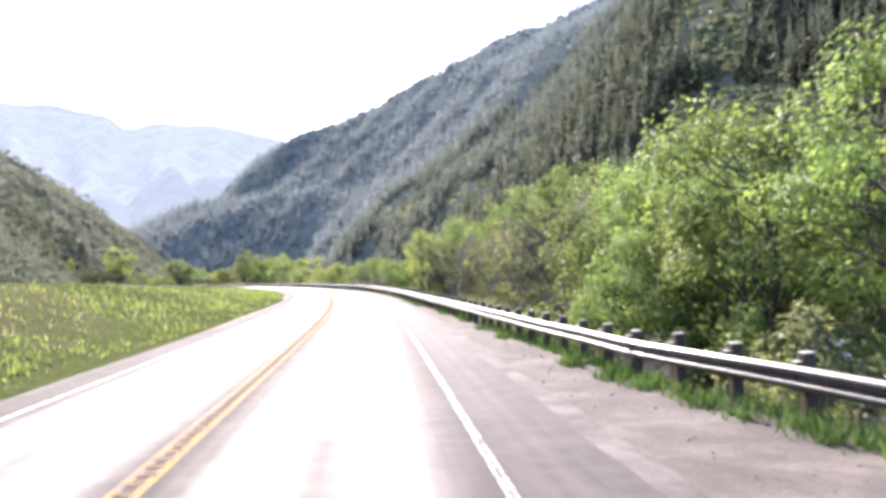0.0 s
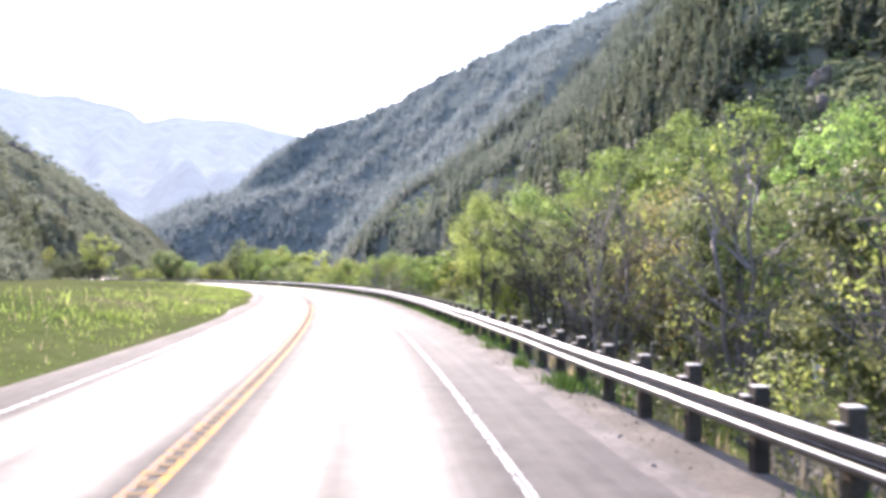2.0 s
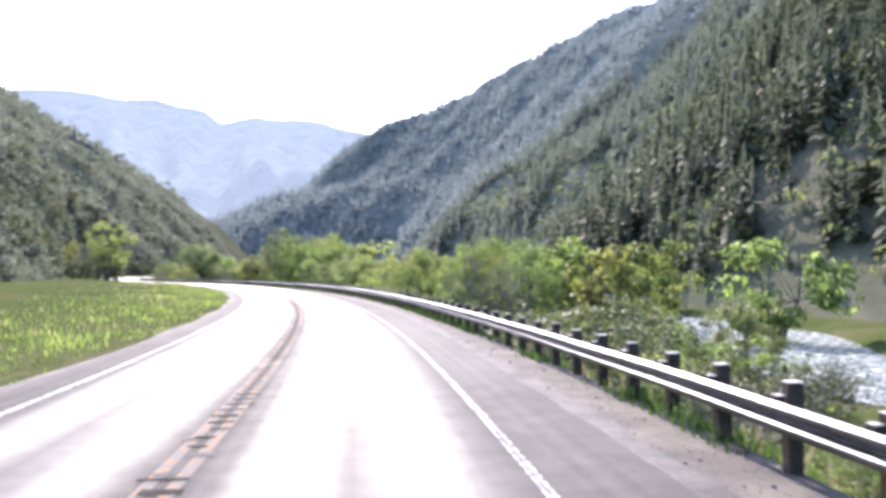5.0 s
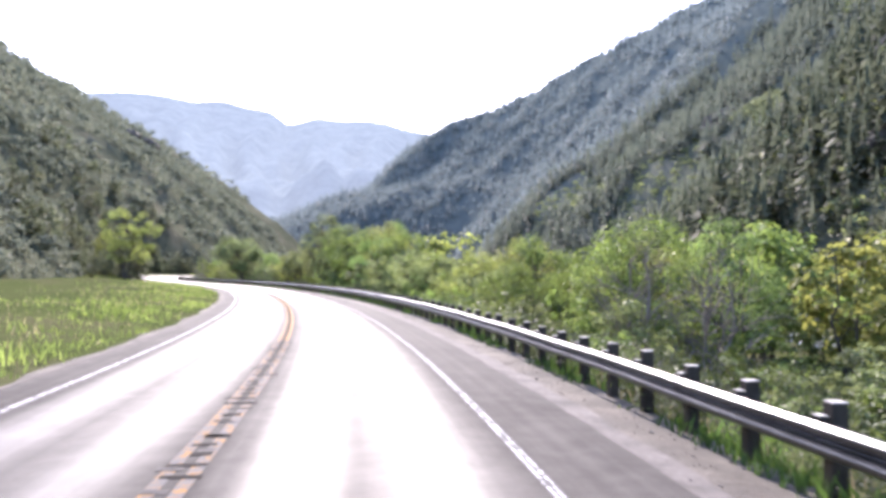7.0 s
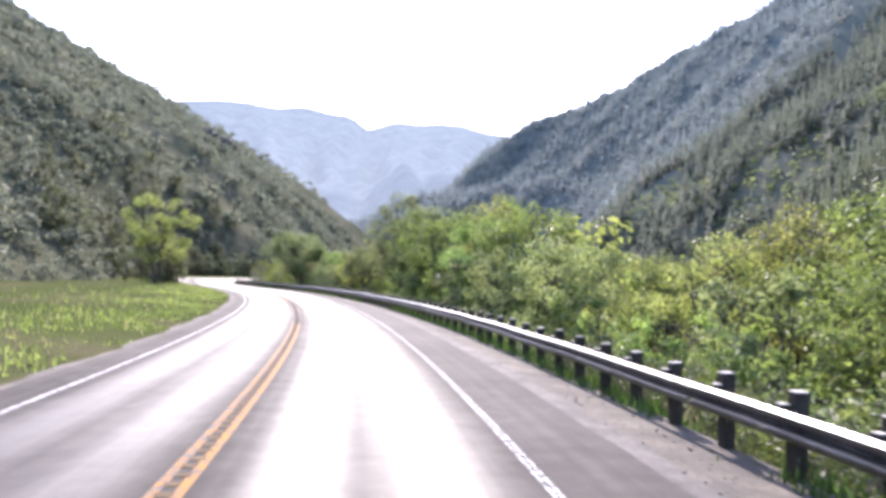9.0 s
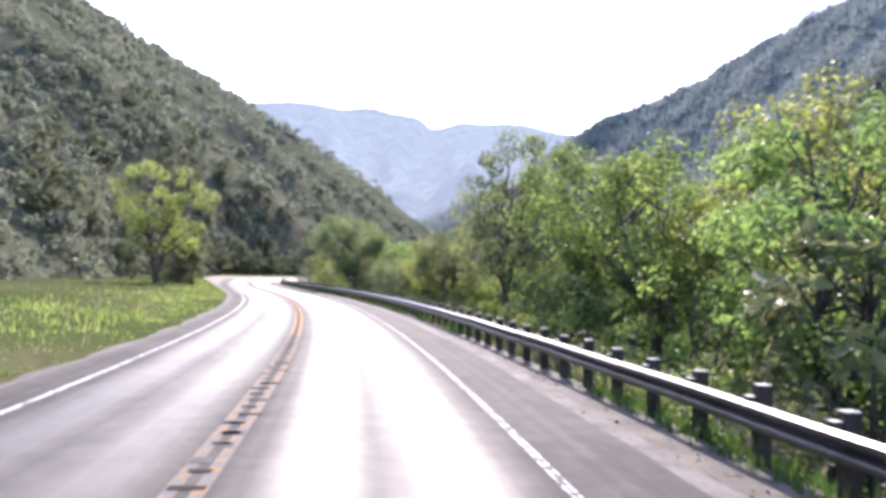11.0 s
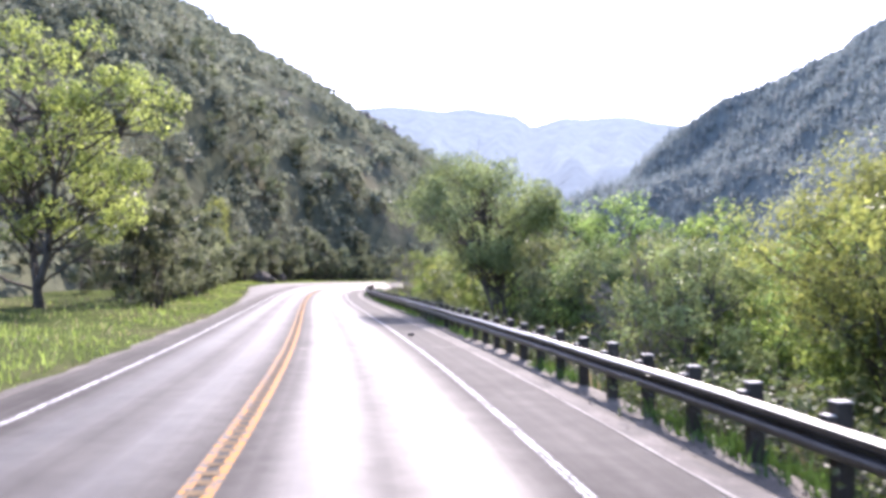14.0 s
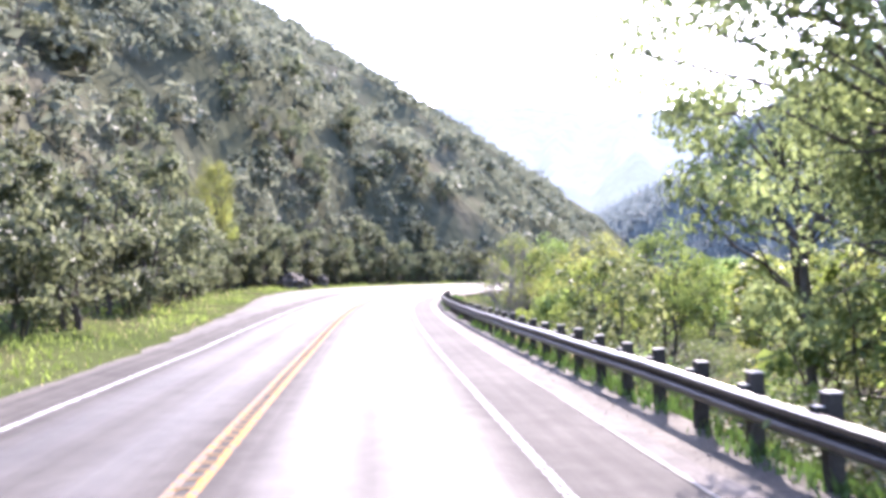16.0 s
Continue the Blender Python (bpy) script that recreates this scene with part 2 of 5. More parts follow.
# grey-brown bark, its colour lightened to stand in for glare over bare trees
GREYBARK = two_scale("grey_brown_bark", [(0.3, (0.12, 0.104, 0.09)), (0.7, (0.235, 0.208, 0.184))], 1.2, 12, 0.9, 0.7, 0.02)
TWIG = two_scale("grey_twigs", [(0.3, (0.11, 0.096, 0.086)), (0.7, (0.22, 0.196, 0.178))], 0.6, 9, 0.9)
LEAF = leaf_material("spring_leaf", (0.048, 0.08, 0.02), (0.158, 0.21, 0.06), 0.44)
LEAF_YELLOW = leaf_material("yellow_green_leaf", (0.07, 0.09, 0.026), (0.222, 0.25, 0.076), 0.44)
LEAF_BRIGHT = leaf_material("bright_green_leaf", (0.06, 0.105, 0.03), (0.17, 0.242, 0.078), 0.46)
# glints of glossy leaves, put into a paler leaf colour
LEAF_GLINT = leaf_material("leaf_paled_for_glints", (0.088, 0.115, 0.038), (0.265, 0.31, 0.125), 0.38)
LEAF_OLIVE = leaf_material("olive_leaf", (0.052, 0.068, 0.028), (0.158, 0.184, 0.08), 0.4)
LEAF_RUST = leaf_material("rust_brown_leaf", (0.085, 0.082, 0.038), (0.21, 0.195, 0.085), 0.4)
LEAF_OAK = leaf_material("grey_green_oak_leaf", (0.05, 0.062, 0.036), (0.118, 0.132, 0.076), 0.42)
LEAF_DARK = leaf_material("dark_shrub_leaf", (0.03, 0.042, 0.016), (0.066, 0.08, 0.028), 0.35)
# verge grass: green put darker for the shade under the rail
GRASS = leaf_material("verge_grass", (0.026, 0.048, 0.012), (0.064, 0.105, 0.026), 0.3)
BANKGRASS = leaf_material("bank_grass", (0.06, 0.095, 0.022), (0.15, 0.19, 0.055), 0.45)
DRYGRASS = leaf_material("dry_grass", (0.14, 0.12, 0.07), (0.27, 0.23, 0.14), 0.3)
CONIFER = forest_material("conifer_needles", (0.048, 0.062, 0.042), (0.1, 0.113, 0.075), 0.42)
# middle and far needles: the valley's haze is put into their paler colours
HAZED_CONIFER_MID = forest_material("hazed_mid_needles", (0.078, 0.096, 0.077), (0.114, 0.13, 0.1), 0.5)
HAZED_CONIFER_FAR = forest_material("hazed_far_needles", (0.104, 0.13, 0.136), (0.136, 0.164, 0.168), 0.55)
OAK = forest_material("slope_oak_leaves", (0.118, 0.133, 0.094), (0.168, 0.183, 0.129), 0.4)
LEDGE = forest_material("ledge_grass", (0.13, 0.155, 0.08), (0.22, 0.245, 0.13), 0.45)



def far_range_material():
    """The distance behind the valley: haze of four kilometres of bright air, put into colour and glow."""
    m, n, l, b = mat("hazed_far_range")
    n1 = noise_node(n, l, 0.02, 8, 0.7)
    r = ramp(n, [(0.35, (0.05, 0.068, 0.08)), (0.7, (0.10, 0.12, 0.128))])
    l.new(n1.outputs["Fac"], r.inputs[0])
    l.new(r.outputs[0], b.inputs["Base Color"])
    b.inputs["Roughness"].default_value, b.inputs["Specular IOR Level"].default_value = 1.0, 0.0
    # the air's haze, painted as a pale blue glow of the slopes
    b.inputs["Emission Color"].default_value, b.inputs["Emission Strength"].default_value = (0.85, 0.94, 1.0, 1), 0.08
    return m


FAR_RANGE_HAZED = far_range_material()
wm, wnn, wl, wb = mat("river_water")
wb.inputs["Roughness"].default_value = 0.22
wv = noise_node(wnn, wl, 1.1, 6, 0.65)
foam = ramp(wnn, [(0.45, (0.10, 0.12, 0.105)), (0.56, (0.34, 0.36, 0.35)), (0.66, (0.6, 0.61, 0.6))])
wl.new(wv.outputs["Fac"], foam.inputs[0])
wl.new(foam.outputs[0], wb.inputs["Base Color"])
bump(wnn, wl, wb, wv.outputs["Fac"], 0.9, 0.25)
WATER = wm

# ---------------------------------------------------------------- the road's line
CURVE = [0.04, 0.09, 0.14, 0.58, 1.26, 1.89, 2.25, 2.25, 2.34, 2.62, 2.87, 3.15, 3.25, 3.14, 2.85, 2.74, 2.79, 2.82, 2.74, 2.85, 3.34,
         3.31, 2.18, 0.63, -0.45, -1.03, -1.92, -3.16, -4.5, -5.74, -6.88, -7.99, -9.08, -10.18]  # turn per km, every 12 m from -15 m
RS = np.arange(-60.0, 421.0, 1.0)
kap = np.interp(RS, -15 + 12 * np.arange(len(CURVE)), CURVE, left=0) / 1000
head = np.concatenate([[0], np.cumsum((kap[1:] + kap[:-1]) / 2)])
head -= np.interp(0, RS, head)
mid = (head[1:] + head[:-1]) / 2
RX = np.concatenate([[0], np.cumsum(-np.sin(mid))])
RY = np.concatenate([[0], np.cumsum(np.cos(mid))])
RX -= np.interp(0, RS, RX)
RY -= np.interp(0, RS, RY)


def on_road(s, l):
    """World x and y at s metres along the road and l metres to the right of the driven line."""
    h = np.interp(s, RS, head)
    return np.interp(s, RS, RX) + l * np.cos(h), np.interp(s, RS, RY) + l * np.sin(h)


def road_coords(x, y):
    """s and l of many places."""
    x, y = np.atleast_1d(x).astype(float), np.atleast_1d(y).astype(float)
    s, l = np.empty(len(x)), np.empty(len(x))
    for i in range(0, len(x), 4000):
        dx, dy = x[i:i + 4000, None] - RX, y[i:i + 4000, None] - RY
        k = (dx * dx + dy * dy).argmin(1)
        j = np.arange(len(k))
        s[i:i + 4000] = RS[k] - np.sin(head[k]) * dx[j, k] + np.cos(head[k]) * dy[j, k]
        l[i:i + 4000] = np.cos(head[k]) * dx[j, k] + np.sin(head[k]) * dy[j, k]
    return s, l


def wobble(x, y, size, seed=0.0):
    """Smooth waves without a pattern, about -1 to 1."""
    u, v = x / size, y / size
    return (np.sin(1.7 * u + 0.6 * v + seed) + np.sin(-0.9 * u + 2.1 * v + 1.3 + 2 * seed) + np.sin(2.9 * u - 1.7 * v + 4.1 + seed) * 0.6
            + np.sin(4.7 * u + 3.9 * v + 0.7 + 3 * seed) * 0.35 + np.sin(-7.1 * u + 6.3 * v + seed) * 0.2) / 2.6


RAIL_S = [0, 5, 9, 13, 22, 34, 45, 62, 80, 95, 115, 145, 175, 200, 225, 255, 275, 290, 320, 420]
RAIL_L = [7.0, 6.4, 5.8, 5.15, 4.65, 4.25, 3.92, 3.93, 4.12, 4.2, 4.02, 4.2, 4.25, 3.9, 3.8, 3.85, 4.12, 3.95, 3.75, 3.75]


def rail_at(s):
    return np.interp(s, RAIL_S, RAIL_L)


def left_edge(s):
    """How far the pavement reaches to the left of the driven line: it widens where the road starts to bend right."""
    return np.interp(s, [-60, 272, 288, 302, 320, 345, 420], [5.95, 5.95, 6.5, 7.4, 9.6, 10.4, 10.4])


def bank(s, l):
    """How much the banked bend lifts the road: its outer side rises where it turns right."""
    return np.interp(s, [285, 328], [0, 0.07]) * np.clip(3.5 - l, 0, 15)


RIVER_Y = [-60, 30, 90, 125, 150, 175, 210, 260, 330, 420]
RIVER_X = [46, 42, 36, 27, 27, 34, 28, 2, -35, -80]


def valley_height(x, y, s, l):
    """The ground beside the road: a bank on the left, the drop to the river flat on the right."""
    r = rail_at(s)
    out = np.maximum(l - r - 0.25, 0)
    right = -0.1 - 4.4 * (1 - np.exp(-(out / 7.5) ** 1.25)) + 0.35 * wobble(x, y, 9) * np.clip(out / 6, 0, 1)
    rx = np.interp(y, RIVER_Y, RIVER_X)
    right -= 2.6 * np.exp(-((x - rx) / 8.0) ** 4) * np.clip(out / 5, 0, 1)
    inn = np.maximum(-l - left_edge(s) - 0.35, 0)
    tall = np.interp(s, [-60, 20, 70, 110, 420], [2.6, 2.6, 1.6, 0.7, 0.7])
    left = -0.1 + tall * (1 - np.exp(-(inn / 5.0) ** 1.3)) + 0.2 * wobble(x, y, 7, 2) * np.clip(inn / 4, 0, 1)
    return np.where(l > 0, right, left) + bank(s, l)


def right_hill(x, y):
    base = np.interp(y, [-300, 0, 100, 200, 260, 300, 350, 430, 520, 600, 750, 900, 1000, 1200, 1400, 1600, 2200],
                     [95, 82, 66, 49, 20, 4, 10, 28, 22, -16, -70, -130, -190, -340, -490, -640, -900])
    lean = np.interp(y, [-300, 350, 700, 1000, 2200], [1, 0.98, 0.9, 0.85, 0.82])
    d = (x - base) * lean + 9 * wobble(x, y, 60) + 22 * wobble(x, y, 240, 3) * np.clip(y / 900, 0, 1)
    z = np.interp(d, [-60, 0, 100, 300, 520, 720, 1100, 2000], [-42, -5, 100, 285, 428, 540, 640, 700])
    far = np.clip((y - 900) / 250, 0, 1)        # a long low foot, far down the valley
    z = np.maximum(z, z * (1 - far) + far * np.interp(d, [-420, -300, -200, -60, 0, 100], [-60, 0, 42, 78, 95, 142]))
    z = z + 5 * wobble(x, y, 35, 1) + 10 * wobble(x, y, 110, 5) * np.clip(d / 150, 0, 1)
    return z - 0.75 * np.maximum(y - 1480 - 0.1 * x + 0.7 * np.maximum(x + 220, 0), 0) - 4 - 9 * np.clip((y - 600) / 300, 0, 1)


def left_hill(x, y):
    d = -0.98 * x - 0.19 * y + 5 * wobble(x, y, 45, 7) + 14 * wobble(x, y, 170, 9) * np.clip((-x - 150) / 200, 0, 1)
    z = np.interp(d, [0, 47, 66, 110, 170, 260, 400, 700, 1500], [-40, -1, 16, 57, 97, 151, 236, 416, 760])
    z = z + 3 * wobble(x, y, 22, 4) * np.clip((d - 45) / 30, 0, 1)
    z = z - 0.5 * np.maximum(y - 1000, 0) - 1.0 * np.maximum(y - 420 + (x + 150) * 0.9, 0) * (x > -150)
    s, l = road_coords(x, y)        # cut back from the road
    k = np.clip((-l - left_edge(s) - 3.2) / 15, 0, 1) ** 0.85
    return np.where(s < 419, np.where(z > -6, (z + 6) * k - 6, z) - 24 * (l > -left_edge(s) - 1.5), z)


def far_hill(x, y):
    """The hazy range that closes the valley."""
    az, d = np.degrees(np.arctan2(-(x + 30), y - 120)), np.hypot(x + 30, y - 120)
    top = np.tan(np.radians(np.interp(az, [-40, -5, 5, 8, 11, 16, 18.2, 19.5, 23, 25, 27, 29.5, 33, 40, 70],
                                      [9.6, 9.9, 10.7, 11.4, 12.1, 12.1, 11.6, 12.4, 13.0, 12.8, 13.0, 13.1, 12.6, 12.5, 12]))) * 3700
    low = 330 + 40 * np.sin(az * 0.5 + 1) + 25 * np.sin(az * 1.3)
    z = np.interp(d, [0, 1750, 2300, 2600, 3700, 4600], [0, 0, 1, 1.1, 2, 1.4])
    z = np.where(z < 1, z * low, low + (z - 1) * (top - low))
    gully = np.abs(((az * 0.42 + 0.4 * np.sin(d / 260.0)) % 1) - 0.5)
    return z - 90 * gully * np.clip((d - 1800) / 900, 0, 1) * np.clip((3650 - d) / 600, 0, 1) - 10


# ---------------------------------------------------------------- mesh helpers


def fast_mesh(name, verts, tris, material, smooth=False):
    """A mesh of triangles or quads from two arrays."""
    verts, tris = np.asarray(verts, np.float32), np.asarray(tris, np.int32)
    me = bpy.data.meshes.new(name)
    k = tris.shape[1]
    me.vertices.add(len(verts))
    me.vertices.foreach_set("co", verts.ravel())
    me.loops.add(tris.size)
    me.loops.foreach_set("vertex_index", tris.ravel())
    me.polygons.add(len(tris))
    me.polygons.foreach_set("loop_start", np.arange(0, tris.size, k, dtype=np.int32))
    me.materials.append(material)
    me.update(calc_edges=True)
    me.validate()
    me.polygons.foreach_set("use_smooth", np.full(len(me.polygons), smooth))
    return me


def grid_faces(nu, nv):
    i = np.arange((nu - 1) * (nv - 1))
    a = (i // (nv - 1)) * nv + i % (nv - 1)
    return np.stack([a, a + nv, a + nv + 1, a + 1], 1)


def sheet(name, xs, ys, height, material):
    gx, gy = np.meshgrid(xs, ys, indexing="ij")
    x, y = gx.ravel(), gy.ravel()
    return new(name, fast_mesh(name, np.stack([x, y, height(x, y)], 1), grid_faces(len(xs), len(ys)), material, True))


def part(name, bm, material, parent, label=""):
    me = bpy.data.meshes.new(name)
    bm.to_mesh(me)
    bm.free()
    me.materials.append(material)
    ob = new(name, me)
    ob.parent = parent
    return tagged(ob, label)


def part_mesh(name, me, parent, label=""):
    ob = new(name, me)
    ob.parent = parent
    return tagged(ob, label)


def ribbon(name, s0, s1, l0, l1, z0, z1, material, step=1.5, cols=2):
    """A strip along the road between two lines, which may be functions of s."""
    ss = np.linspace(s0, s1, max(2, int((s1 - s0) / step) + 1))
    f0 = l0 if callable(l0) else (lambda s: np.full(len(s), float(l0)))
    f1 = l1 if callable(l1) else (lambda s: np.full(len(s), float(l1)))
    v = []
    for u in np.linspace(0, 1, cols):
        across_by = f0(ss) * (1 - u) + f1(ss) * u
        x, y = on_road(ss, across_by)
        v.append(np.stack([x, y, z0 * (1 - u) + z1 * u + bank(ss, across_by)], 1))
    v = np.stack(v, 1).reshape(-1, 3)
    return new(name, fast_mesh(name, v, grid_faces(len(ss), cols)[:, ::-1], material, True))


# ---------------------------------------------------------------- ground, mountains, river


def ground_height(x, y):
    s, l = road_coords(x, y)
    near = valley_height(x, y, s, l)
    return near


def stretched(lo, a, b, hi, step, grow=1.35):
    mids = np.arange(a, b + step, step)
    low, high, d = [], [], step
    v = a
    while v > lo:
        d *= grow
        v -= d
        low.append(v)
    v, d = mids[-1], step
    while v < hi:
        d *= grow
        v += d
        high.append(v)
    return np.concatenate([low[::-1], mids, high])


ground = sheet("ground", stretched(-4800, -170, 70, 4800, 2.4), stretched(-1500, -20, 390, 4900, 2.4), ground_height, SOIL)
tagged(ground, "valley floor of soil and low green growth", "ground", kind="structure")
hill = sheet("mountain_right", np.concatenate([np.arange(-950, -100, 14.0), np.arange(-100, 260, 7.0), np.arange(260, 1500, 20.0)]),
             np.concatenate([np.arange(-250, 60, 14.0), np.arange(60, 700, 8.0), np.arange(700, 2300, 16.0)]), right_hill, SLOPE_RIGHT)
tagged(hill, "steep mountainside covered in dark conifer forest", "mountain", kind="structure")
hill = sheet("mountain_left", np.concatenate([np.arange(-1700, -420, 20.0), np.arange(-420, 0, 5.5)]),
             np.concatenate([np.arange(-200, 140, 14.0), np.arange(140, 760, 6.5), np.arange(760, 2000, 20.0)]), left_hill, SLOPE)
tagged(hill, "steep dark hillside with scrub and rock outcrops", "mountain", kind="structure")
azs, ds = np.radians(np.linspace(-42, 75, 230)), np.linspace(1750, 4500, 90)
ga, gd = np.meshgrid(azs, ds, indexing="ij")
fx, fy = -30 - np.sin(ga.ravel()) * gd.ravel(), 120 + np.cos(ga.ravel()) * gd.ravel()
hill = new("mountain_far", fast_mesh("mountain_far", np.stack([fx, fy, far_hill(fx, fy) + 7 * wobble(fx, fy, 75, 2)], 1), grid_faces(230, 90), FAR_RANGE_HAZED, True))
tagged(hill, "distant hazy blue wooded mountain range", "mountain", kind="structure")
ry = np.linspace(-40, 330, 120)
rxm = np.interp(ry, RIVER_Y, RIVER_X)
rv = np.concatenate([np.stack([rxm + o, ry, np.full(120, -5.55)], 1) for o in (-13, -4, 4, 13)]).reshape(4, 120, 3).transpose(1, 0, 2).reshape(-1, 3)
river = new("river", fast_mesh("river", rv, grid_faces(120, 4)[:, ::-1], WATER, True))
tagged(river, "shallow river with bright broken water", "water", kind="structure")

# ---------------------------------------------------------------- road

road = ribbon("road", -60, 420, lambda s: -left_edge(s), 3.25, 0.0, 0.0, ASPHALT, 1.0, 47)
rows = np.linspace(-60, 420, len(road.data.vertices) // 47)
across = (-left_edge(rows)[:, None] + (3.25 + left_edge(rows)[:, None]) * np.linspace(0, 1, 47)).ravel()
polish = sum(np.exp(-((across - c) / 0.5) ** 2) * k for c, k in ((-0.72, 1.0), (0.72, 0.95), (-2.75, 0.75), (-4.2, 0.75))) + 0.16 * np.exp(-(across / 1.1) ** 4) + 0.2 * np.exp(-((across + 3.45) / 1.1) ** 4) + 0.45 * (across < -6.2)
polish += 0.3 / (1 + np.exp(-(across - 1.6) * 4)) * np.clip((130 - np.repeat(rows, 47)) / 50, 0, 1)     # a glossier right edge, fading out by 130 m
road.data.attributes.new("polish", "FLOAT", "POINT").data.foreach_set("value", np.clip(polish, 0, 1).astype(np.float32))
road.data.attributes.new("across", "FLOAT", "POINT").data.foreach_set("value", across.astype(np.float32))
tagged(road, "two-lane grey asphalt road, bending left", "road", kind="structure")
shoulder = ribbon("shoulder_right", -60, 420, 3.22, lambda s: rail_at(s) + 0.35, -0.004, -0.06, GRAVEL, 1.0, 4)
tagged(shoulder, "pale gravel shoulder beside the asphalt", "shoulder", kind="structure")
dust = ribbon("shoulder_dust", -60, 420, lambda s: 3.03 + 0.035 * wobble(s, s * 0.7, 0.8, 2), lambda s: 3.38 + 0.08 * wobble(s, s * 0.6, 1.0, 5), 0.005, 0.001, DUST, 0.35, 3)
tagged(dust, "pale line of dust where the asphalt ends", "shoulder", kind="structure")
lip = ribbon("pavement_lip", 205, 345, lambda s: 3.0 + 0.02 * wobble(s, s * 0.7, 1.1, 4), lambda s: 3.06 + 0.03 * wobble(s, s * 0.6, 0.7, 9), 0.01, 0.008, SEAM, 0.35, 2)
tagged(lip, "pale lip along the edge of the asphalt", "shoulder", kind="structure")
shoulder = ribbon("shoulder_left", -60, 420, lambda s: -left_edge(s) - 0.55, lambda s: -left_edge(s) + 0.03, -0.07, -0.004, GRAVEL, 1.0, 3)
tagged(shoulder, "pale gravel shoulder along the grass bank", "shoulder", kind="structure")
for k, (l, m, w, what, s0, s1) in enumerate(((-1.952, YELLOW_LEFT, 0.056, "worn yellow centre line", -60, 84), (-1.718, YELLOW, 0.056, "worn yellow centre line", -60, 84),
                                             (-1.965, YELLOW_WORN, 0.07, "yellow centre line worn almost away", 84, 138), (-1.705, YELLOW_WORN, 0.07, "yellow centre line worn almost away", 84, 138),
                                             (-1.952, YELLOW_LEFT, 0.056, "worn yellow centre line", 138, 178.5), (-1.718, YELLOW, 0.056, "worn yellow centre line", 138, 178.5),
                                             (-1.965, YELLOW_WORN, 0.07, "yellow centre line worn almost away", 178.5, 205), (-1.705, YELLOW_WORN, 0.07, "yellow centre line worn almost away", 178.5, 205),
                                             (-1.952, YELLOW_LEFT, 0.056, "worn yellow centre line", 205, 220), (-1.952, YELLOW_WORN, 0.05, "yellow centre line worn almost away", 220, 236),
                                             (-1.952, YELLOW_LEFT, 0.056, "worn yellow centre line", 236, 420), (-1.718, YELLOW, 0.056, "worn yellow centre line", 205, 420),
                                             (1.708, WHITE, 0.023, "worn white edge line", -60, 420), (1.775, WHITE, 0.025, "worn white edge line", -60, 420), (-5.05, WHITE, 0.06, "worn white edge line", -60, 420))):
    line = ribbon(f"road_marking_{k + 1}", s0, s1, l - w, l + w, 0.004, 0.004, m, 1.0, 2)
    tagged(line, what + " on the asphalt", "road marking", kind="structure")

# ---------------------------------------------------------------- plants: builders


def tube_arrays(pts, radii, sides):
    """Vertices and quads of a tapered tube along a bent line."""
    pts, radii = np.asarray(pts, float), np.asarray(radii, float)
    d = np.gradient(pts, axis=0)
    d /= np.linalg.norm(d, axis=1)[:, None] + 1e-9
    ref = np.where(np.abs(d[:, 2:3]) > 0.9, np.array([[1.0, 0, 0]]), np.array([[0, 0, 1.0]]))
    u = np.cross(d, ref)
    u /= np.linalg.norm(u, axis=1)[:, None] + 1e-9
    w = np.cross(d, u)
    a = np.arange(sides) * 2 * math.pi / sides
    v = pts[:, None] + radii[:, None, None] * (np.cos(a)[None, :, None] * u[:, None] + np.sin(a)[None, :, None] * w[:, None])
    n, q = len(pts), []
    for i in range(n - 1):
        for j in range(sides):
            k = (j + 1) % sides
            q.append((i * sides + j, i * sides + k, (i + 1) * sides + k, (i + 1) * sides + j))
    return v.reshape(-1, 3), np.array(q)


def joined(pieces):
    vs, fs, n = [], [], 0
    for v, f in pieces:
        vs.append(v)
        fs.append(f + n)
        n += len(v)
    return np.concatenate(vs), np.concatenate(fs)


def leaf_arrays(rng, centres, size, up=0.35, facing=None):
    """A bent, pointed leaf at each centre, turned at random, more often facing up, or roughly the way that facing says."""
    n = len(centres)
    nrm = rng.normal(size=(n, 3))
    if facing is None:
        nrm[:, 2] = np.abs(nrm[:, 2]) + up
    else:
        nrm = facing + 0.4 * nrm
    nrm /= np.linalg.norm(nrm, axis=1)[:, None]
    t = np.cross(nrm, rng.normal(size=(n, 3)))
    t /= np.linalg.norm(t, axis=1)[:, None] + 1e-9
    b = np.cross(nrm, t)
    k = size * rng.uniform(0.6, 1.4, (n, 1))
    v = np.stack([centres - t * k, centres + b * k * 0.55 + nrm * k * 0.15, centres + t * k - nrm * k * 0.2, centres - b * k * 0.55 + nrm * k * 0.15], 1)
    return v.reshape(-1, 3), np.arange(4 * n).reshape(n, 4)


def bent(rng, a, b, n, sway):
    """A crooked line from a to b."""
    u = np.linspace(0, 1, n)[:, None]
    p = a + (b - a) * u
    off = np.cumsum(rng.normal(size=(n, 3)), 0) * sway * np.linalg.norm(b - a) / n
    return p + (off - off[-1] * u) * np.minimum(1, 3 * u)


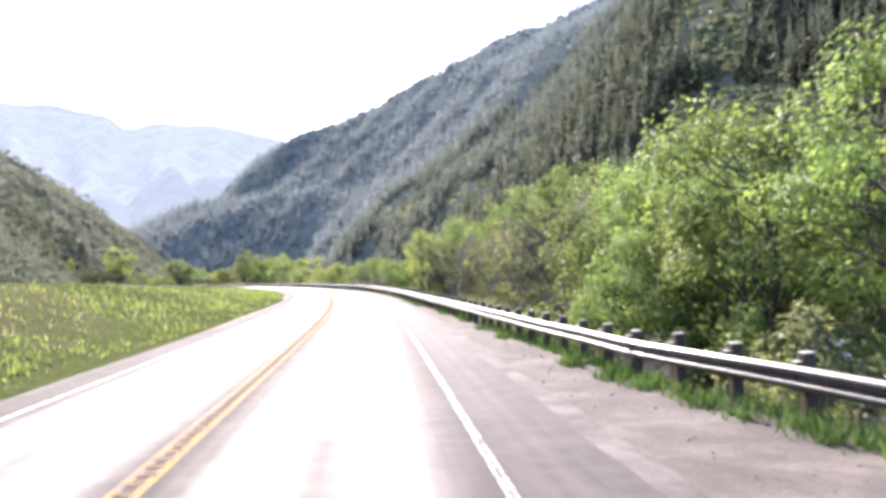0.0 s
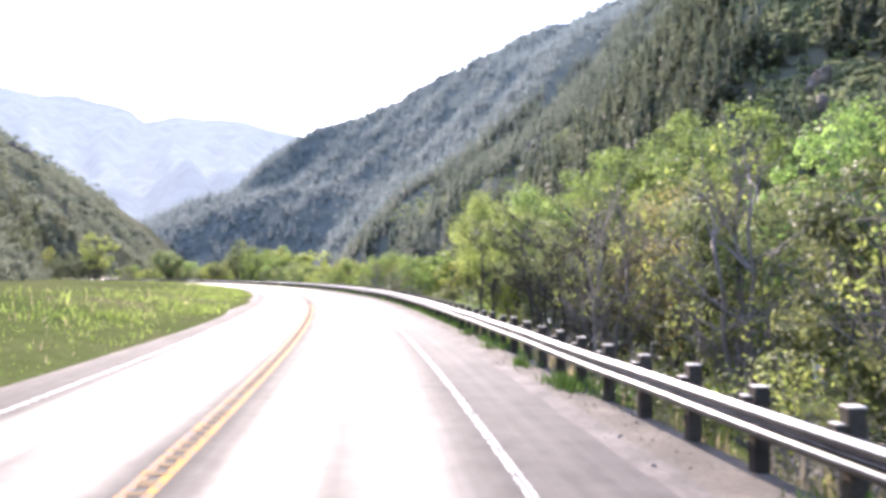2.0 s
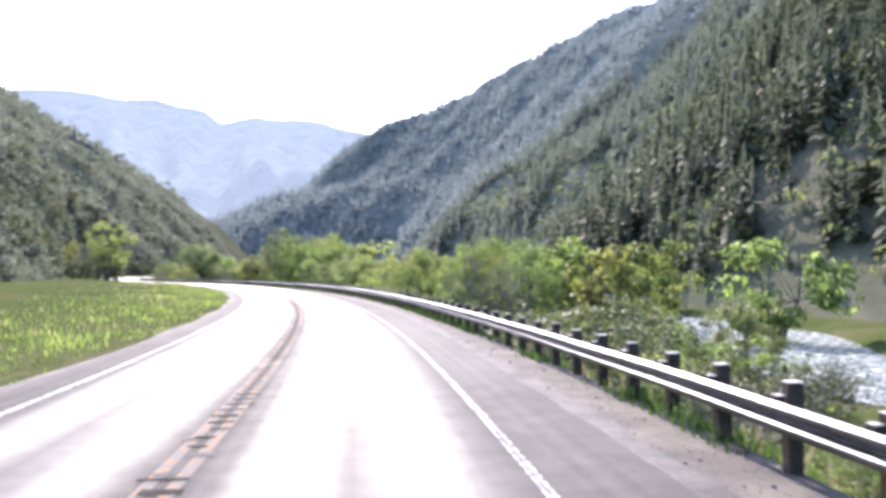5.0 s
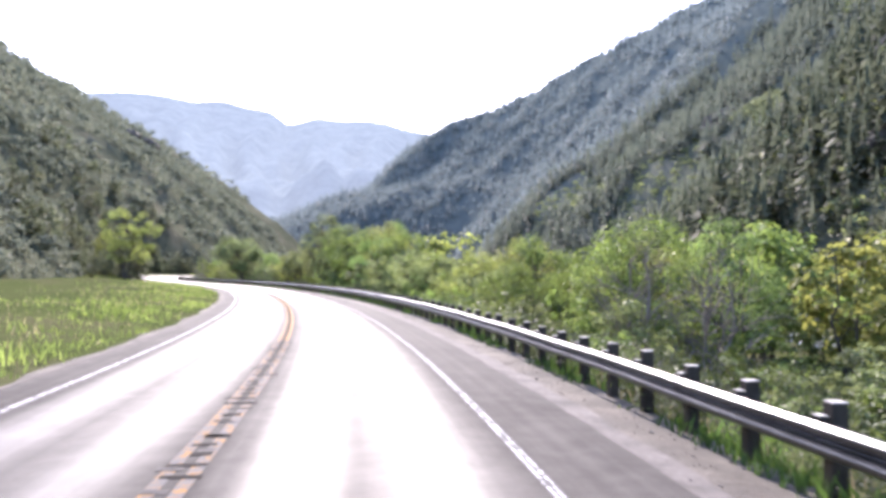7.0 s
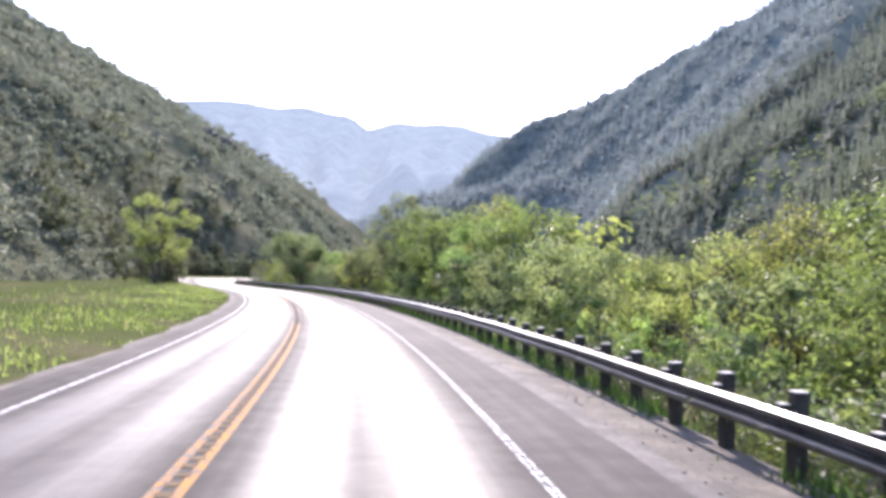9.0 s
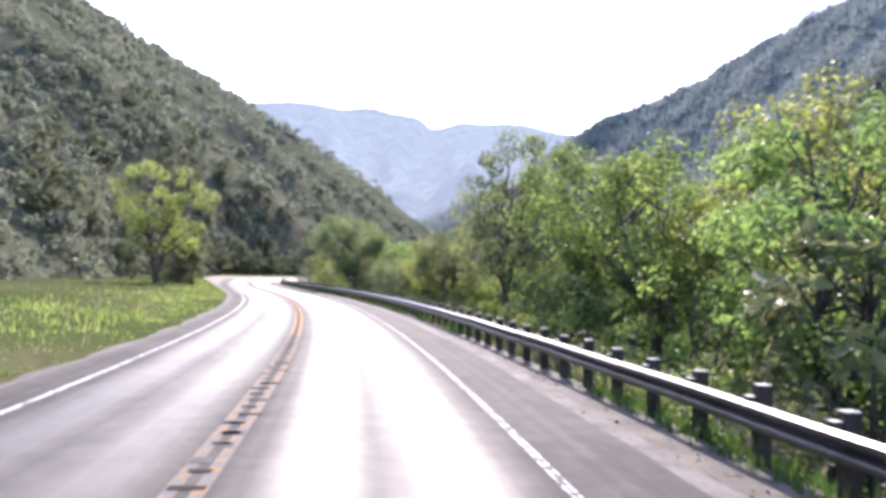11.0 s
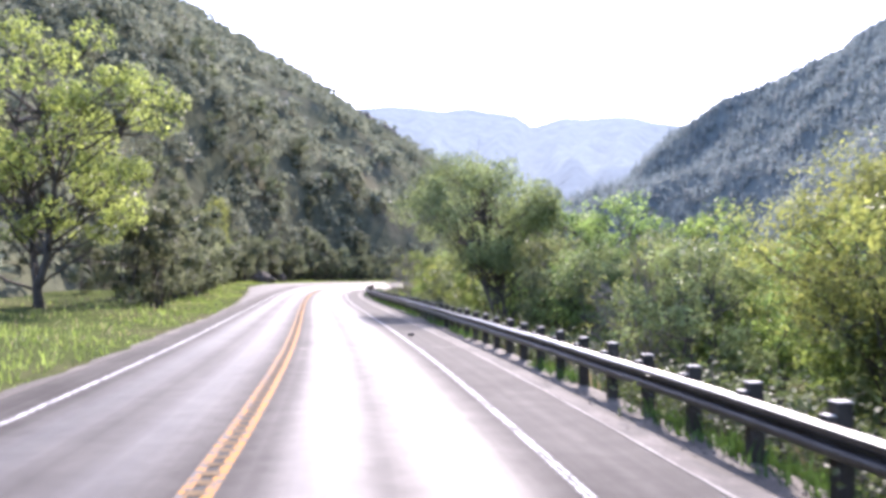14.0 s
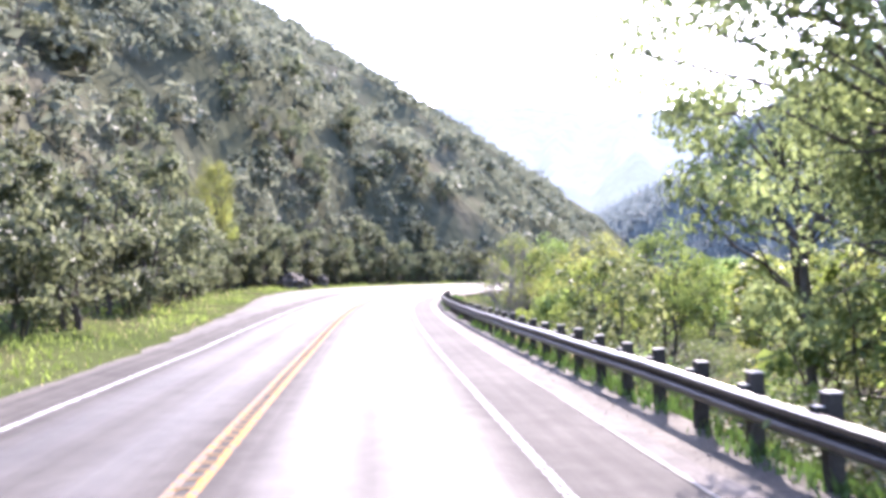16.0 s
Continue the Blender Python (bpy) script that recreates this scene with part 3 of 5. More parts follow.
def make_tree(seed, tall, wide, crown_from, clumps, leaves, leaf, leaf_mat, stems=2, clump_r=0.16, lean=0.0, limb=1.0, name="tree", bare=0, twigs=2, core=0.32, bark=None):
    """A broadleaf tree: stems, crooked limbs to each clump of foliage, and the clumps' leaves. Parts: trunk, crown."""
    rng = np.random.default_rng(seed)
    stem_parts, wood, tops = [], [], []
    for k in range(stems):
        ang = 2 * math.pi * (k + rng.uniform(-0.3, 0.3)) / stems
        r = wide * 0.16 * (stems > 1)
        a = np.array([math.cos(ang) * 0.18 * (stems > 1), math.sin(ang) * 0.18 * (stems > 1), -0.6])
        b = np.array([math.cos(ang) * r + lean * tall * 0.8, math.sin(ang) * r, tall * rng.uniform(0.72, 0.86)])
        line = bent(rng, a, b, 8, 0.22)
        rad = tall * 0.0135 * limb * np.linspace(1.25, 0.3, 8) * (1.0 if stems < 3 else 0.75)
        rad[0] *= 1.3
        stem_parts.append(tube_arrays(line, rad, 6))
        tops.append(line)
    cents, sizes = [], []
    while len(cents) < clumps:
        p = rng.normal(size=3)
        p /= np.linalg.norm(p)
        p *= rng.uniform(0.45, 1.0) ** 0.5
        bulge = 1 + 0.22 * math.sin(3 * math.atan2(p[1], p[0]) + seed) + 0.15 * math.sin(5 * p[2] + seed)
        mid_z = tall * (crown_from + 1) / 2
        q = np.array([p[0] * wide / 2 * bulge, p[1] * wide / 2 * bulge, mid_z + p[2] * tall * (1 - crown_from) / 2])
        q[0] += lean * q[2]
        cents.append(q)
        sizes.append(clump_r * wide * rng.uniform(0.6, 1.25))
    for q in cents:
        line = tops[rng.integers(len(tops))]
        ok = line[line[:, 2] < max(q[2] - 0.1 * tall, line[1, 2] + 0.01)]
        a = ok[max(0, len(ok) - 1 - rng.integers(0, 2))]
        pts = bent(rng, a, q, 5, 0.3)
        wood.append(tube_arrays(pts, tall * 0.0052 * limb * np.linspace(1, 0.22, 5), 4 if twigs else 3))
        for _ in range(twigs + bare):
            wood.append(tube_arrays(bent(rng, pts[rng.integers(2, 4)], q + rng.normal(size=3) * wide * 0.11, 3, 0.3), tall * 0.0022 * limb * np.array([1, 0.7, 0.3]), 3))
    pos, out = [], []
    heart, reach = np.array([lean * mid_z, 0, mid_z]), np.array([wide / 2, wide / 2, tall * (1 - crown_from) / 2])
    for q, r in zip(cents, sizes):
        p = rng.normal(size=(leaves, 3))
        p /= np.linalg.norm(p, axis=1)[:, None]
        p *= rng.uniform(0.5 if core else 0.15, 1.0, (leaves, 1)) ** (0.6 if core else 0.45)
        p[:, 2] *= 0.75
        pos.append(q + p * r)
        out.append(p + 0.7 * (q - heart) / reach + np.array([0, 0, 0.45]))
    base = new(name)
    for v, f in stem_parts:
        part_mesh("trunk", fast_mesh("trunk", v, f, bark or BARK, True), base)
    tagged(part_mesh("branchwork", fast_mesh("branchwork", *joined(wood), bark or BARK, True), base), kind="stuff")
    pos, out = np.concatenate(pos), np.concatenate(out)
    keep = pos[:, 2] > 0.1
    v, f = leaf_arrays(rng, pos[keep], leaf, facing=0.75 * out[keep])
    if core:
        # the dense inner foliage of each clump: somewhat larger leaves, close together
        k = 24 if twigs else 13
        n = k * len(cents)
        inner = np.repeat(np.array(cents), k, 0) + rng.normal(size=(n, 3)) * np.repeat(np.array(sizes), k)[:, None] * 0.3
        v, f = joined([(v, f), leaf_arrays(rng, inner, core * clump_r * wide * (0.42 if twigs else 1.0), facing=0.7 * ((inner - heart) / reach + np.array([0, 0, 0.4])))])
    part_mesh("crown", fast_mesh("crown", v, f, leaf_mat), base)
    return base


def make_bush(seed, tall, wide, leaves, leaf, leaf_mat, stems=18, name="bush"):
    """A bush of many stems from one root, with leaves along their outer halves. Parts: branchwork, foliage."""
    rng = np.random.default_rng(seed)
    wood, pos = [], []
    for _ in range(stems):
        ang, out = rng.uniform(0, 2 * math.pi), rng.uniform(0.15, 1.0)
        a = np.array([math.cos(ang) * 0.1 * wide, math.sin(ang) * 0.1 * wide, -0.3])
        b = np.array([math.cos(ang) * out * wide / 2, math.sin(ang) * out * wide / 2, tall * rng.uniform(0.6, 1.0) * (1.1 - 0.45 * out)])
        line = bent(rng, a, b, 6, 0.3)
        wood.append(tube_arrays(line, 0.012 * tall * np.linspace(1, 0.25, 6), 3))
        for _ in range(2):
            wood.append(tube_arrays(bent(rng, line[rng.integers(2, 5)], line[-1] + rng.normal(size=3) * 0.14 * wide, 3, 0.3), 0.005 * tall * np.array([1, 0.6, 0.3]), 3))
        k = leaves // stems
        if k:
            p = line[rng.integers(2, 6, k)] + rng.normal(size=(k, 3)) * np.array([0.13, 0.13, 0.10]) * wide
            pos.append(p[p[:, 2] > 0.05])
    base = new(name)
    part_mesh("branchwork", fast_mesh("branchwork", *joined(wood), TWIG, True), base)
    if pos:
        part_mesh("foliage", fast_mesh("foliage", *leaf_arrays(rng, np.concatenate(pos), leaf, facing=np.concatenate(pos) * np.array([1.2 / wide, 1.2 / wide, 1.1 / tall])), leaf_mat), base)
    return base


def ground_at(x, y):
    s, l = road_coords(x, y)
    return float(max(valley_height(np.array([x]), np.array([y]), s, l)[0], right_hill(np.array([x]), np.array([y]))[0], left_hill(np.array([x]), np.array([y]))[0]))


plant_rng = np.random.default_rng(11)


# the patterns, each 8 m tall; the patterns themselves are set down as plants below
TREES = {
    "yellow": [tagged(make_tree(21 + k, 8, 6.0, 0.3, 36, 125, 0.08, LEAF_YELLOW, 2, 0.15, twigs=1), "yellow-green broadleaf tree with crooked dark limbs", "tree", "roadside trees") for k in range(2)],
    "green": [tagged(make_tree(31 + k, 8, 5.6, 0.22, 40, 115, 0.092, LEAF, 1 + k, 0.16, twigs=1), "green broadleaf tree in spring leaf", "tree", "roadside trees") for k in range(2)],
    "bright": [tagged(make_tree(41 + k, 8, 5.2, 0.18, 46, 130, 0.08, LEAF_BRIGHT, 3, 0.16, twigs=1), "soft bright-green willow-like tree", "tree", "roadside trees") for k in range(2)],
    "round": [tagged(make_tree(51, 8, 7.4, 0.42, 100, 280, 0.062, LEAF_OLIVE, 5, 0.12, -0.25, 1.0, core=0.2), "round-crowned tree with several leaning stems", "tree", "roadside trees")],
    "lean": [tagged(make_tree(61, 8, 5.5, 0.38, 40, 170, 0.075, LEAF_OLIVE, 4, 0.13, -0.22, 0.8, bare=2, core=0.2), "leaning multi-stemmed tree with thin olive leaves", "tree", "roadside trees")],
    "olive": [tagged(make_tree(35 + k, 8, 5.4, 0.2, 40, 115, 0.092, LEAF_OLIVE, 2 + k, 0.16, twigs=1), "dull olive-green broadleaf tree with dark limbs", "tree", "roadside trees") for k in range(2)],
    "willow": [tagged(make_tree(45 + k, 18, 12.5, 0.1, 96, 200, 0.125, LEAF_BRIGHT, 3, 0.105, core=0.25), "tall soft-green willow with a billowing crown", "tree", "roadside trees") for k in range(2)],
    "broad": [tagged(make_tree(25 + k, 14, 9.0, 0.2, 66, 165, 0.105, m, 2, 0.125, core=0.28), lab, "tree", "roadside trees")
              for k, (m, lab) in enumerate(((LEAF_YELLOW, "broad yellow-green tree with fine leaves"), (LEAF, "broad leafy green tree with a dense crown")))],
    "rust": [tagged(make_tree(55, 8, 5.2, 0.2, 38, 80, 0.09, LEAF_RUST, 3, 0.16, core=0.2), "rust-brown tree just coming into leaf", "tree", "roadside trees")],
    "small": [tagged(make_tree(57, 8, 5.4, 0.42, 50, 300, 0.05, LEAF_YELLOW, 2, 0.16, core=0.2), "small yellow-green tree with a rounded crown and forked trunk", "tree", "roadside trees")],
    "pale": [tagged(make_tree(58, 8, 6.4, 0.08, 34, 120, 0.12, LEAF_GLINT, 3, 0.16, core=0.25), "low tree bushy to the ground, leaf glints put into pale colour", "tree", "roadside trees")],
    "low": [tagged(make_tree(66 + k, 8, 7.5, 0.03, 26, 52, 0.155, m, 4, 0.15, name="thicket", twigs=0), "dense thicket leafy down to the ground", "thicket", "thickets below the road") for k, m in enumerate((LEAF, LEAF_OLIVE))],
    "leaning": [tagged(make_tree(75, 8, 4.6, 0.42, 36, 46, 0.07, LEAF_OLIVE, 5, 0.15, -0.2, 1.15, bare=5, core=0), "dark many-stemmed tree leaning over, thinly leaved", "tree", "roadside trees")],
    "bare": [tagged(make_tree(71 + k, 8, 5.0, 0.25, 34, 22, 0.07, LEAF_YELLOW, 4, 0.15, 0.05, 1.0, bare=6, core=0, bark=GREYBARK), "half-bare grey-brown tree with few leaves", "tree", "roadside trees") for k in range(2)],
}
OAKS = [tagged(make_tree(111 + k, 8, 5.4, 0.06 + 0.05 * k, 24, 46, 0.18, LEAF_OAK, 3, 0.17, name="oak", twigs=0, core=0.3), "grey-green oak at the foot of the steep slope", "tree", "oaks on the slope") for k in range(3)]
MID = [tagged(make_tree(81 + k, 8, 6.2, 0.12, 20, 44, 0.26, m, 2, 0.2, name="riverside_tree", twigs=0), lab, "tree", "trees on the river flat")
       for k, (m, lab) in enumerate(((LEAF, "green riverside tree"), (LEAF_YELLOW, "yellow-green riverside tree"), (LEAF_BRIGHT, "bright-green riverside willow"), (LEAF, "broad green riverside tree"), (LEAF_YELLOW, "pale yellow-green riverside tree")))]
for p in MID:
    p["label"] = p["label"] + " in full spring leaf"
BUSH = {
    "dark": tagged(make_bush(91, 2, 3.0, 840, 0.075, LEAF_DARK, 12), "low dark-green riverside bush with dense stems", "bush", "bushes below the road"),
    "yellow": tagged(make_bush(92, 2, 2.4, 840, 0.062, LEAF_YELLOW, 14), "pale yellow-green bush with fresh leaves", "bush", "bushes below the road"),
    "green": tagged(make_bush(93, 2, 2.6, 920, 0.068, LEAF, 15), "leafy green roadside bush with thin stems", "bush", "bushes below the road"),
    "grey": tagged(make_bush(94, 2, 2.6, 80, 0.05, DRYGRASS, 20, "shrub"), "leafless grey shrub of fine dry twigs", "shrub", "dry shrubs behind the rail"),
}
used = set()


def plant(proto, s, l, top=None, tall=None, turn=None, squeeze=1.0, own=8.0):
    """The first call for a pattern moves the pattern itself, later calls copy it."""
    x, y = (float(v[0]) for v in on_road(np.array([float(s)]), np.array([float(l)])))
    g = ground_at(x, y)
    k = (tall if tall else max(top - g, 0.8)) / own
    m = pose(x, y, g - 0.05, 0, 0, plant_rng.uniform(0, 360) if turn is None else turn)
    if proto.name in used:
        c = copy_thing(proto, m)
        c.scale = (k * squeeze, k * squeeze, k)
        return c
    used.add(proto.name)
    proto.matrix_basis = m
    proto.scale = (k * squeeze, k * squeeze, k)
    return proto


# ---------------------------------------------------------------- plants: the roadside row, by s, l and top
ROW = [
    ("green", 0, 24, 14, 7.8), ("bright", 1, 34, 16.5, 8.2), ("bright", 0, 25, 10.5, 4.4), ("bright", 1, 29.5, 12.0, 5.0), ("broad", 1, 17, 15.5, 9.0), ("bright", 0, 45, 19, 11.0), ("green", 1, 30, 11.5, 5.8),
    ("bare", 0, 38, 11.5, 6.5), ("bare", 1, 44, 10.2, 5.8), ("olive", 1, 48, 11.8, 5.2), ("olive", 0, 56, 12.6, 5.4), ("bright", 0, 21.5, 12.2, 5.6), ("bright", 1, 26, 13.0, 5.4), ("leaning", 0, 66.5, 9.6, 5.4), ("leaning", 0, 63, 11.0, 5.2), ("leaning", 0, 41, 12.6, 6.2), ("bare", 0, 53, 11.0, 6.2), ("bare", 0, 59, 9.2, 5.6), ("bare", 1, 65, 13, 5.6), ("rust", 0, 60, 12.5, 5.6), 
    ("bright", 1, 85, 31, 15.3), ("bright", 0, 80, 25, 12.5), ("willow", 1, 106, 33, 14.0), ("willow", 0, 91, 29, 16.0), ("bright", 0, 74, 36, 15.5), ("bright", 1, 70, 27, 11.5), ("bright", 0, 64, 33, 15.0), ("bright", 1, 56, 26, 12.5),
    ("small", 0, 74, 8.1, 6.6), ("olive", 1, 72.5, 12.5, 4.8), ("olive", 0, 68.5, 14, 4.4), ("green", 1, 78.5, 11.2, 6.2), ("bare", 0, 69, 11.5, 5.8), ("bare", 1, 77, 11.5, 5.6), ("green", 0, 87.5, 15.6, 8.8), ("green", 1, 94, 18.8, 9.2), ("green", 1, 83, 14.2, 6.4), ("green", 1, 91, 20.5, 9.5), ("willow", 0, 97, 26, 14.0),
    ("green", 0, 162, 22, 6.2), ("green", 1, 158, 19, 5.2), ("bare", 0, 152, 16.5, 4.5), ("bright", 1, 155, 24, 5.6), ("bare", 1, 149, 19, 4.2),
    ("green", 1, 165, 14, 3.4), ("green", 0, 170, 18, 5.2), ("yellow", 0, 175, 14.5, 3.9), ("yellow", 0, 176, 20, 5.2), ("olive", 0, 192, 15.5, 5.0), ("green", 0, 182, 16.5, 3.4), ("yellow", 1, 167, 25, 5.6), ("rust", 0, 187, 24, 4.6),
    ("green", 0, 190.8, 12.6, 6.8), ("bright", 0, 196, 11, 7.4), ("green", 1, 206, 10.5, 7.3), ("yellow", 0, 201, 14, 8.0), ("bright", 1, 212, 10.5, 8.2), ("green", 0, 214, 14, 8.4), ("bright", 1, 208, 16, 9.0),
    ("pale", 0, 180.4, 10.0, 3.8), ("pale", 0, 187, 9.0, 3.5), ("lean", 0, 223, 9.8, 10.5), ("olive", 1, 228, 13, 10.0), ("olive", 0, 236, 10.2, 6.3), ("yellow", 1, 239.5, 11, 6.2),
    ("small", 0, 245, 11.9, 5.0), ("green", 0, 247.5, 14, 4.4), ("bright", 0, 252, 16.5, 5.0), ("green", 1, 258, 15, 5.0), ("olive", 1, 264.5, 10.8, 4.6), ("olive", 1, 249.5, 9.4, 3.4), ("olive", 0, 254, 11.5, 4.0), ("bare", 0, 252, 9.0, 3.2), ("olive", 0, 260, 10.6, 3.8), ("bright", 1, 262.5, 13, 6.0), ("bright", 0, 267, 16, 5.5),
    ("round", 0, 273, 10.3, 9.5), ("bright", 1, 276, 15, 7.2), ("olive", 1, 281, 17, 7.5), ("olive", 0, 284, 12.8, 10.3), ("green", 1, 300, 14.5, 4.6), ("yellow", 0, 305, 12, 4.4),
    ("bare", 0, 311, 8.4, 4.9), ("bare", 1, 318, 8.2, 4.6), ("green", 0, 326, 11, 5.5), ("green", 1, 335, 14, 6.0),
]
TURN = {("lean", 223): 160, ("round", 273): 30, ("leaning", 66.5): 12, ("leaning", 63): 25, ("leaning", 41): 0}
for kind, k, s, l, top in ROW:
    plant(TREES[kind][k], s, l, top, turn=TURN.get((kind, s)), squeeze=0.74 if (kind, s) == ("small", 74) else 0.76 if kind == "round" else 0.82 if 8 < top < 13 and kind != "broad" else 1.0, own={"willow": 18.0, "broad": 14.0}.get(kind, 8.0))
plant(TREES["broad"][0], 266, -13.2, tall=14.0, own=14.0)
for s, l, tall, kind, slim in ((323, -14.8, 10.5, "small", 0.5), (326, -15.5, 8, "yellow", 0.5)):
    plant(TREES[kind][0], s, l, tall=tall, squeeze=slim)
# a close row of oaks hides the cut at the foot of the slope, more stand above it
foot = np.random.default_rng(29)
for k, s in enumerate(np.arange(272, 412, 2.1)):
    plant(OAKS[k % 3], s + foot.uniform(-0.8, 0.8), -float(left_edge(s)) - foot.uniform(3.6, 5.6), tall=foot.uniform(4.0, 8.0), squeeze=foot.uniform(0.75, 1.05))
for k in range(44):
    s = foot.uniform(280, 405)
    plant(OAKS[k % 3], s, -float(left_edge(s)) - foot.uniform(6, 26), tall=foot.uniform(4.5, 8.5), squeeze=foot.uniform(0.75, 1.05))

# trees of the river flat, thicker far off
flat = np.random.default_rng(5)
count = 0
while count < 150:
    s, l = flat.uniform(165, 560), flat.uniform(15, 120) if count < 118 else flat.uniform(16, 50)
    if s > 420:
        x, y = flat.uniform(-190, 20), flat.uniform(330, 760)
        s, l = (float(v[0]) for v in road_coords(x, y))
        if l < 9:
            continue
    x, y = (float(v[0]) for v in on_road(np.array([s]), np.array([l]))) if s <= 420 else (x, y)
    if right_hill(np.array([x]), np.array([y]))[0] > 1 or left_hill(np.array([x]), np.array([y]))[0] > 2 or abs(x - np.interp(y, RIVER_Y, RIVER_X)) < 7 and y < 300:
        continue
    if s < 200 and l < 24:
        continue
    proto = MID[flat.integers(5)]
    if s < 340 and l < 25:
        proto = (TREES["green"] + TREES["olive"] + TREES["yellow"])[flat.integers(6)]
    k = flat.uniform(6.5, 11.0) / 8 * (0.75 if l < 30 else 1.0)
    g = ground_at(x, y)
    m = pose(x, y, g - 0.1, 0, 0, flat.uniform(0, 360))
    c = copy_thing(proto, m) if proto.name in used else proto
    used.add(proto.name)
    c.matrix_basis = m
    c.scale = (k * flat.uniform(0.9, 1.25), k * flat.uniform(0.9, 1.25), k)
    count += 1
count = 0
while count < 26:
    x, y = flat.uniform(34, 66), flat.uniform(-10, 150)
    if abs(x - np.interp(y, RIVER_Y, RIVER_X)) < 8 or right_hill(np.array([x]), np.array([y]))[0] > 4:
        continue
    c = copy_thing(MID[flat.integers(5)], pose(x, y, ground_at(x, y) - 0.1, 0, 0, flat.uniform(0, 360)))
    k = flat.uniform(8, 14) / 8
    c.scale = (k, k, k)
    count += 1

# bushes on the bank and the flat
for s in np.arange(8, 100, 3.2):
    plant(BUSH[("grey", "green", "grey", "yellow", "grey")[flat.integers(5)]], s + flat.uniform(-1, 1), rail_at(s) + flat.uniform(1.6, 4.2), tall=flat.uniform(0.9, 2.0), own=2.0)
for s in np.arange(100, 172, 1.2):
    plant(BUSH[(("dark", "green", "dark", "dark", "grey", "dark") if s < 145 else ("green", "yellow", "green", "dark", "green", "yellow"))[flat.integers(6)]], s + flat.uniform(-1, 1), rail_at(s) + flat.uniform(3.0, 26), tall=flat.uniform(1.3, 2.9), own=2.0, squeeze=1.3)
for s in np.arange(100, 286, 3.4):
    plant(BUSH[("grey", "green", "grey", "dark", "dark")[flat.integers(5)]], s + flat.uniform(-1, 1), rail_at(s) + flat.uniform(1.2, 4.0), tall=flat.uniform(0.8, 1.7), own=2.0)
for k, (s, l, top) in enumerate(((179, 11.5, 3.0), (193, 9.0, 3.4), (199, 8.8, 3.0), (205, 8.4, 3.2), (291, 9.0, 3.0), (295.5, 9.4, 3.4), (301, 10.2, 3.0), (268, 14, 2.6), (276, 12.5, 3.0),
                                 (282, 14, 3.4), (264, 11, 2.2), (258, 13, 2.6), (251, 12.5, 2.4), (245, 13, 2.4), (231, 13, 3.5), (218, 12.5, 3.6), (212, 13, 3.8), (170, 10.2, 1.6), (174, 9.6, 1.2), (209, 9.6, 2.6), (214, 9.2, 2.2), (146, 12, 0.0), (153, 11, 0.8), (160, 11.5, 1.4), (166, 10.4, 1.6), (149, 15, 1.2), (156, 14.5, 1.8), (163, 15, 2.2), (170, 13.5, 2.4), (152, 19, 2.0), (159, 18, 2.4), (174, 16, 2.6), (224, 12.5, 3.0), (238, 13, 2.6), (30, 14, 2.2), (37, 16, 2.4), (44, 14.5, 1.8), (50, 15.5, 2.6),
                                 (57, 14.5, 2.2), (64, 17, 2.6), (70, 17, 2.4), (76, 16, 2.2), (83, 17, 3.0), (20, 17, 3.0), (12, 13, 2.0), (84, 12.0, 0.8), (88, 12.8, 1.4), (92, 14.5, 2.0), (22.5, 10.6, 1.3), (26.5, 11.6, 1.7), (19, 12.0, 1.8), (32, 12.6, 1.8), (16, 11.0, 1.2), (35, 11.5, 1.2))):
    plant(TREES["low"][(k * 7 + k // 3) % 2], s, l, top, squeeze=0.9)
for k in range(34):
    s, l = flat.uniform(112, 172), flat.uniform(16, 62)
    x, y = (float(v[0]) for v in on_road(np.array([s]), np.array([l])))
    if abs(x - np.interp(y, RIVER_Y, RIVER_X)) < 10:
        continue
    plant(TREES["low"][k % 2], s, l, tall=flat.uniform(2.6, 5.5), squeeze=1.25)
for s, l, top, k in ((190, 30, 4.8, 1), (176, 33, 5.0, 4), (160, 29, 5.8, 3), (168, 38, 6.4, 2), (155, 33, 5.2, 4), (158, 42, 6.2, 3),
                     (200, 34, 5.5, 2), (210, 24, 8.2, 4), (186, 44, 5.8, 0), (150, 52, 7.5, 2), (205, 48, 6.5, 1)):
    plant(MID[k], s, l, top)
for s, l, tall, k in ((145, 18, 3.4, 0), (140, 21, 3.2, 1), (136, 22, 3.0, 0), (133, 25, 3.4, 1), (146, 26, 3.6, 1), (142, 30, 4.0, 0), (150, 22, 3.6, 0), (138, 16, 2.6, 1), (131, 17, 2.4, 0), (127, 20, 3.0, 1)):
    plant(TREES["low"][k], s, l, tall=tall, squeeze=1.5)
for s, l, top, kind in ((27, 8.0, 1.2, "yellow"), (40, 7.2, 0.9, "yellow"), (44, 6.6, 0.8, "yellow")):
    plant(BUSH[kind], s, l, top, own=2.0, squeeze=0.85)
for k in range(34):
    plant(BUSH[("dark", "green", "grey", "yellow", "dark")[k % 5]], flat.uniform(283, 336), flat.uniform(9.5, 27), tall=flat.uniform(1.3, 2.8), own=2.0, squeeze=1.25)
for s in np.arange(150, 260, 3.4):
    plant(BUSH[("dark", "green", "dark")[flat.integers(3)]], s + flat.uniform(-1, 1), flat.uniform(9, 16), tall=flat.uniform(1.6, 2.6), own=2.0, squeeze=1.2)

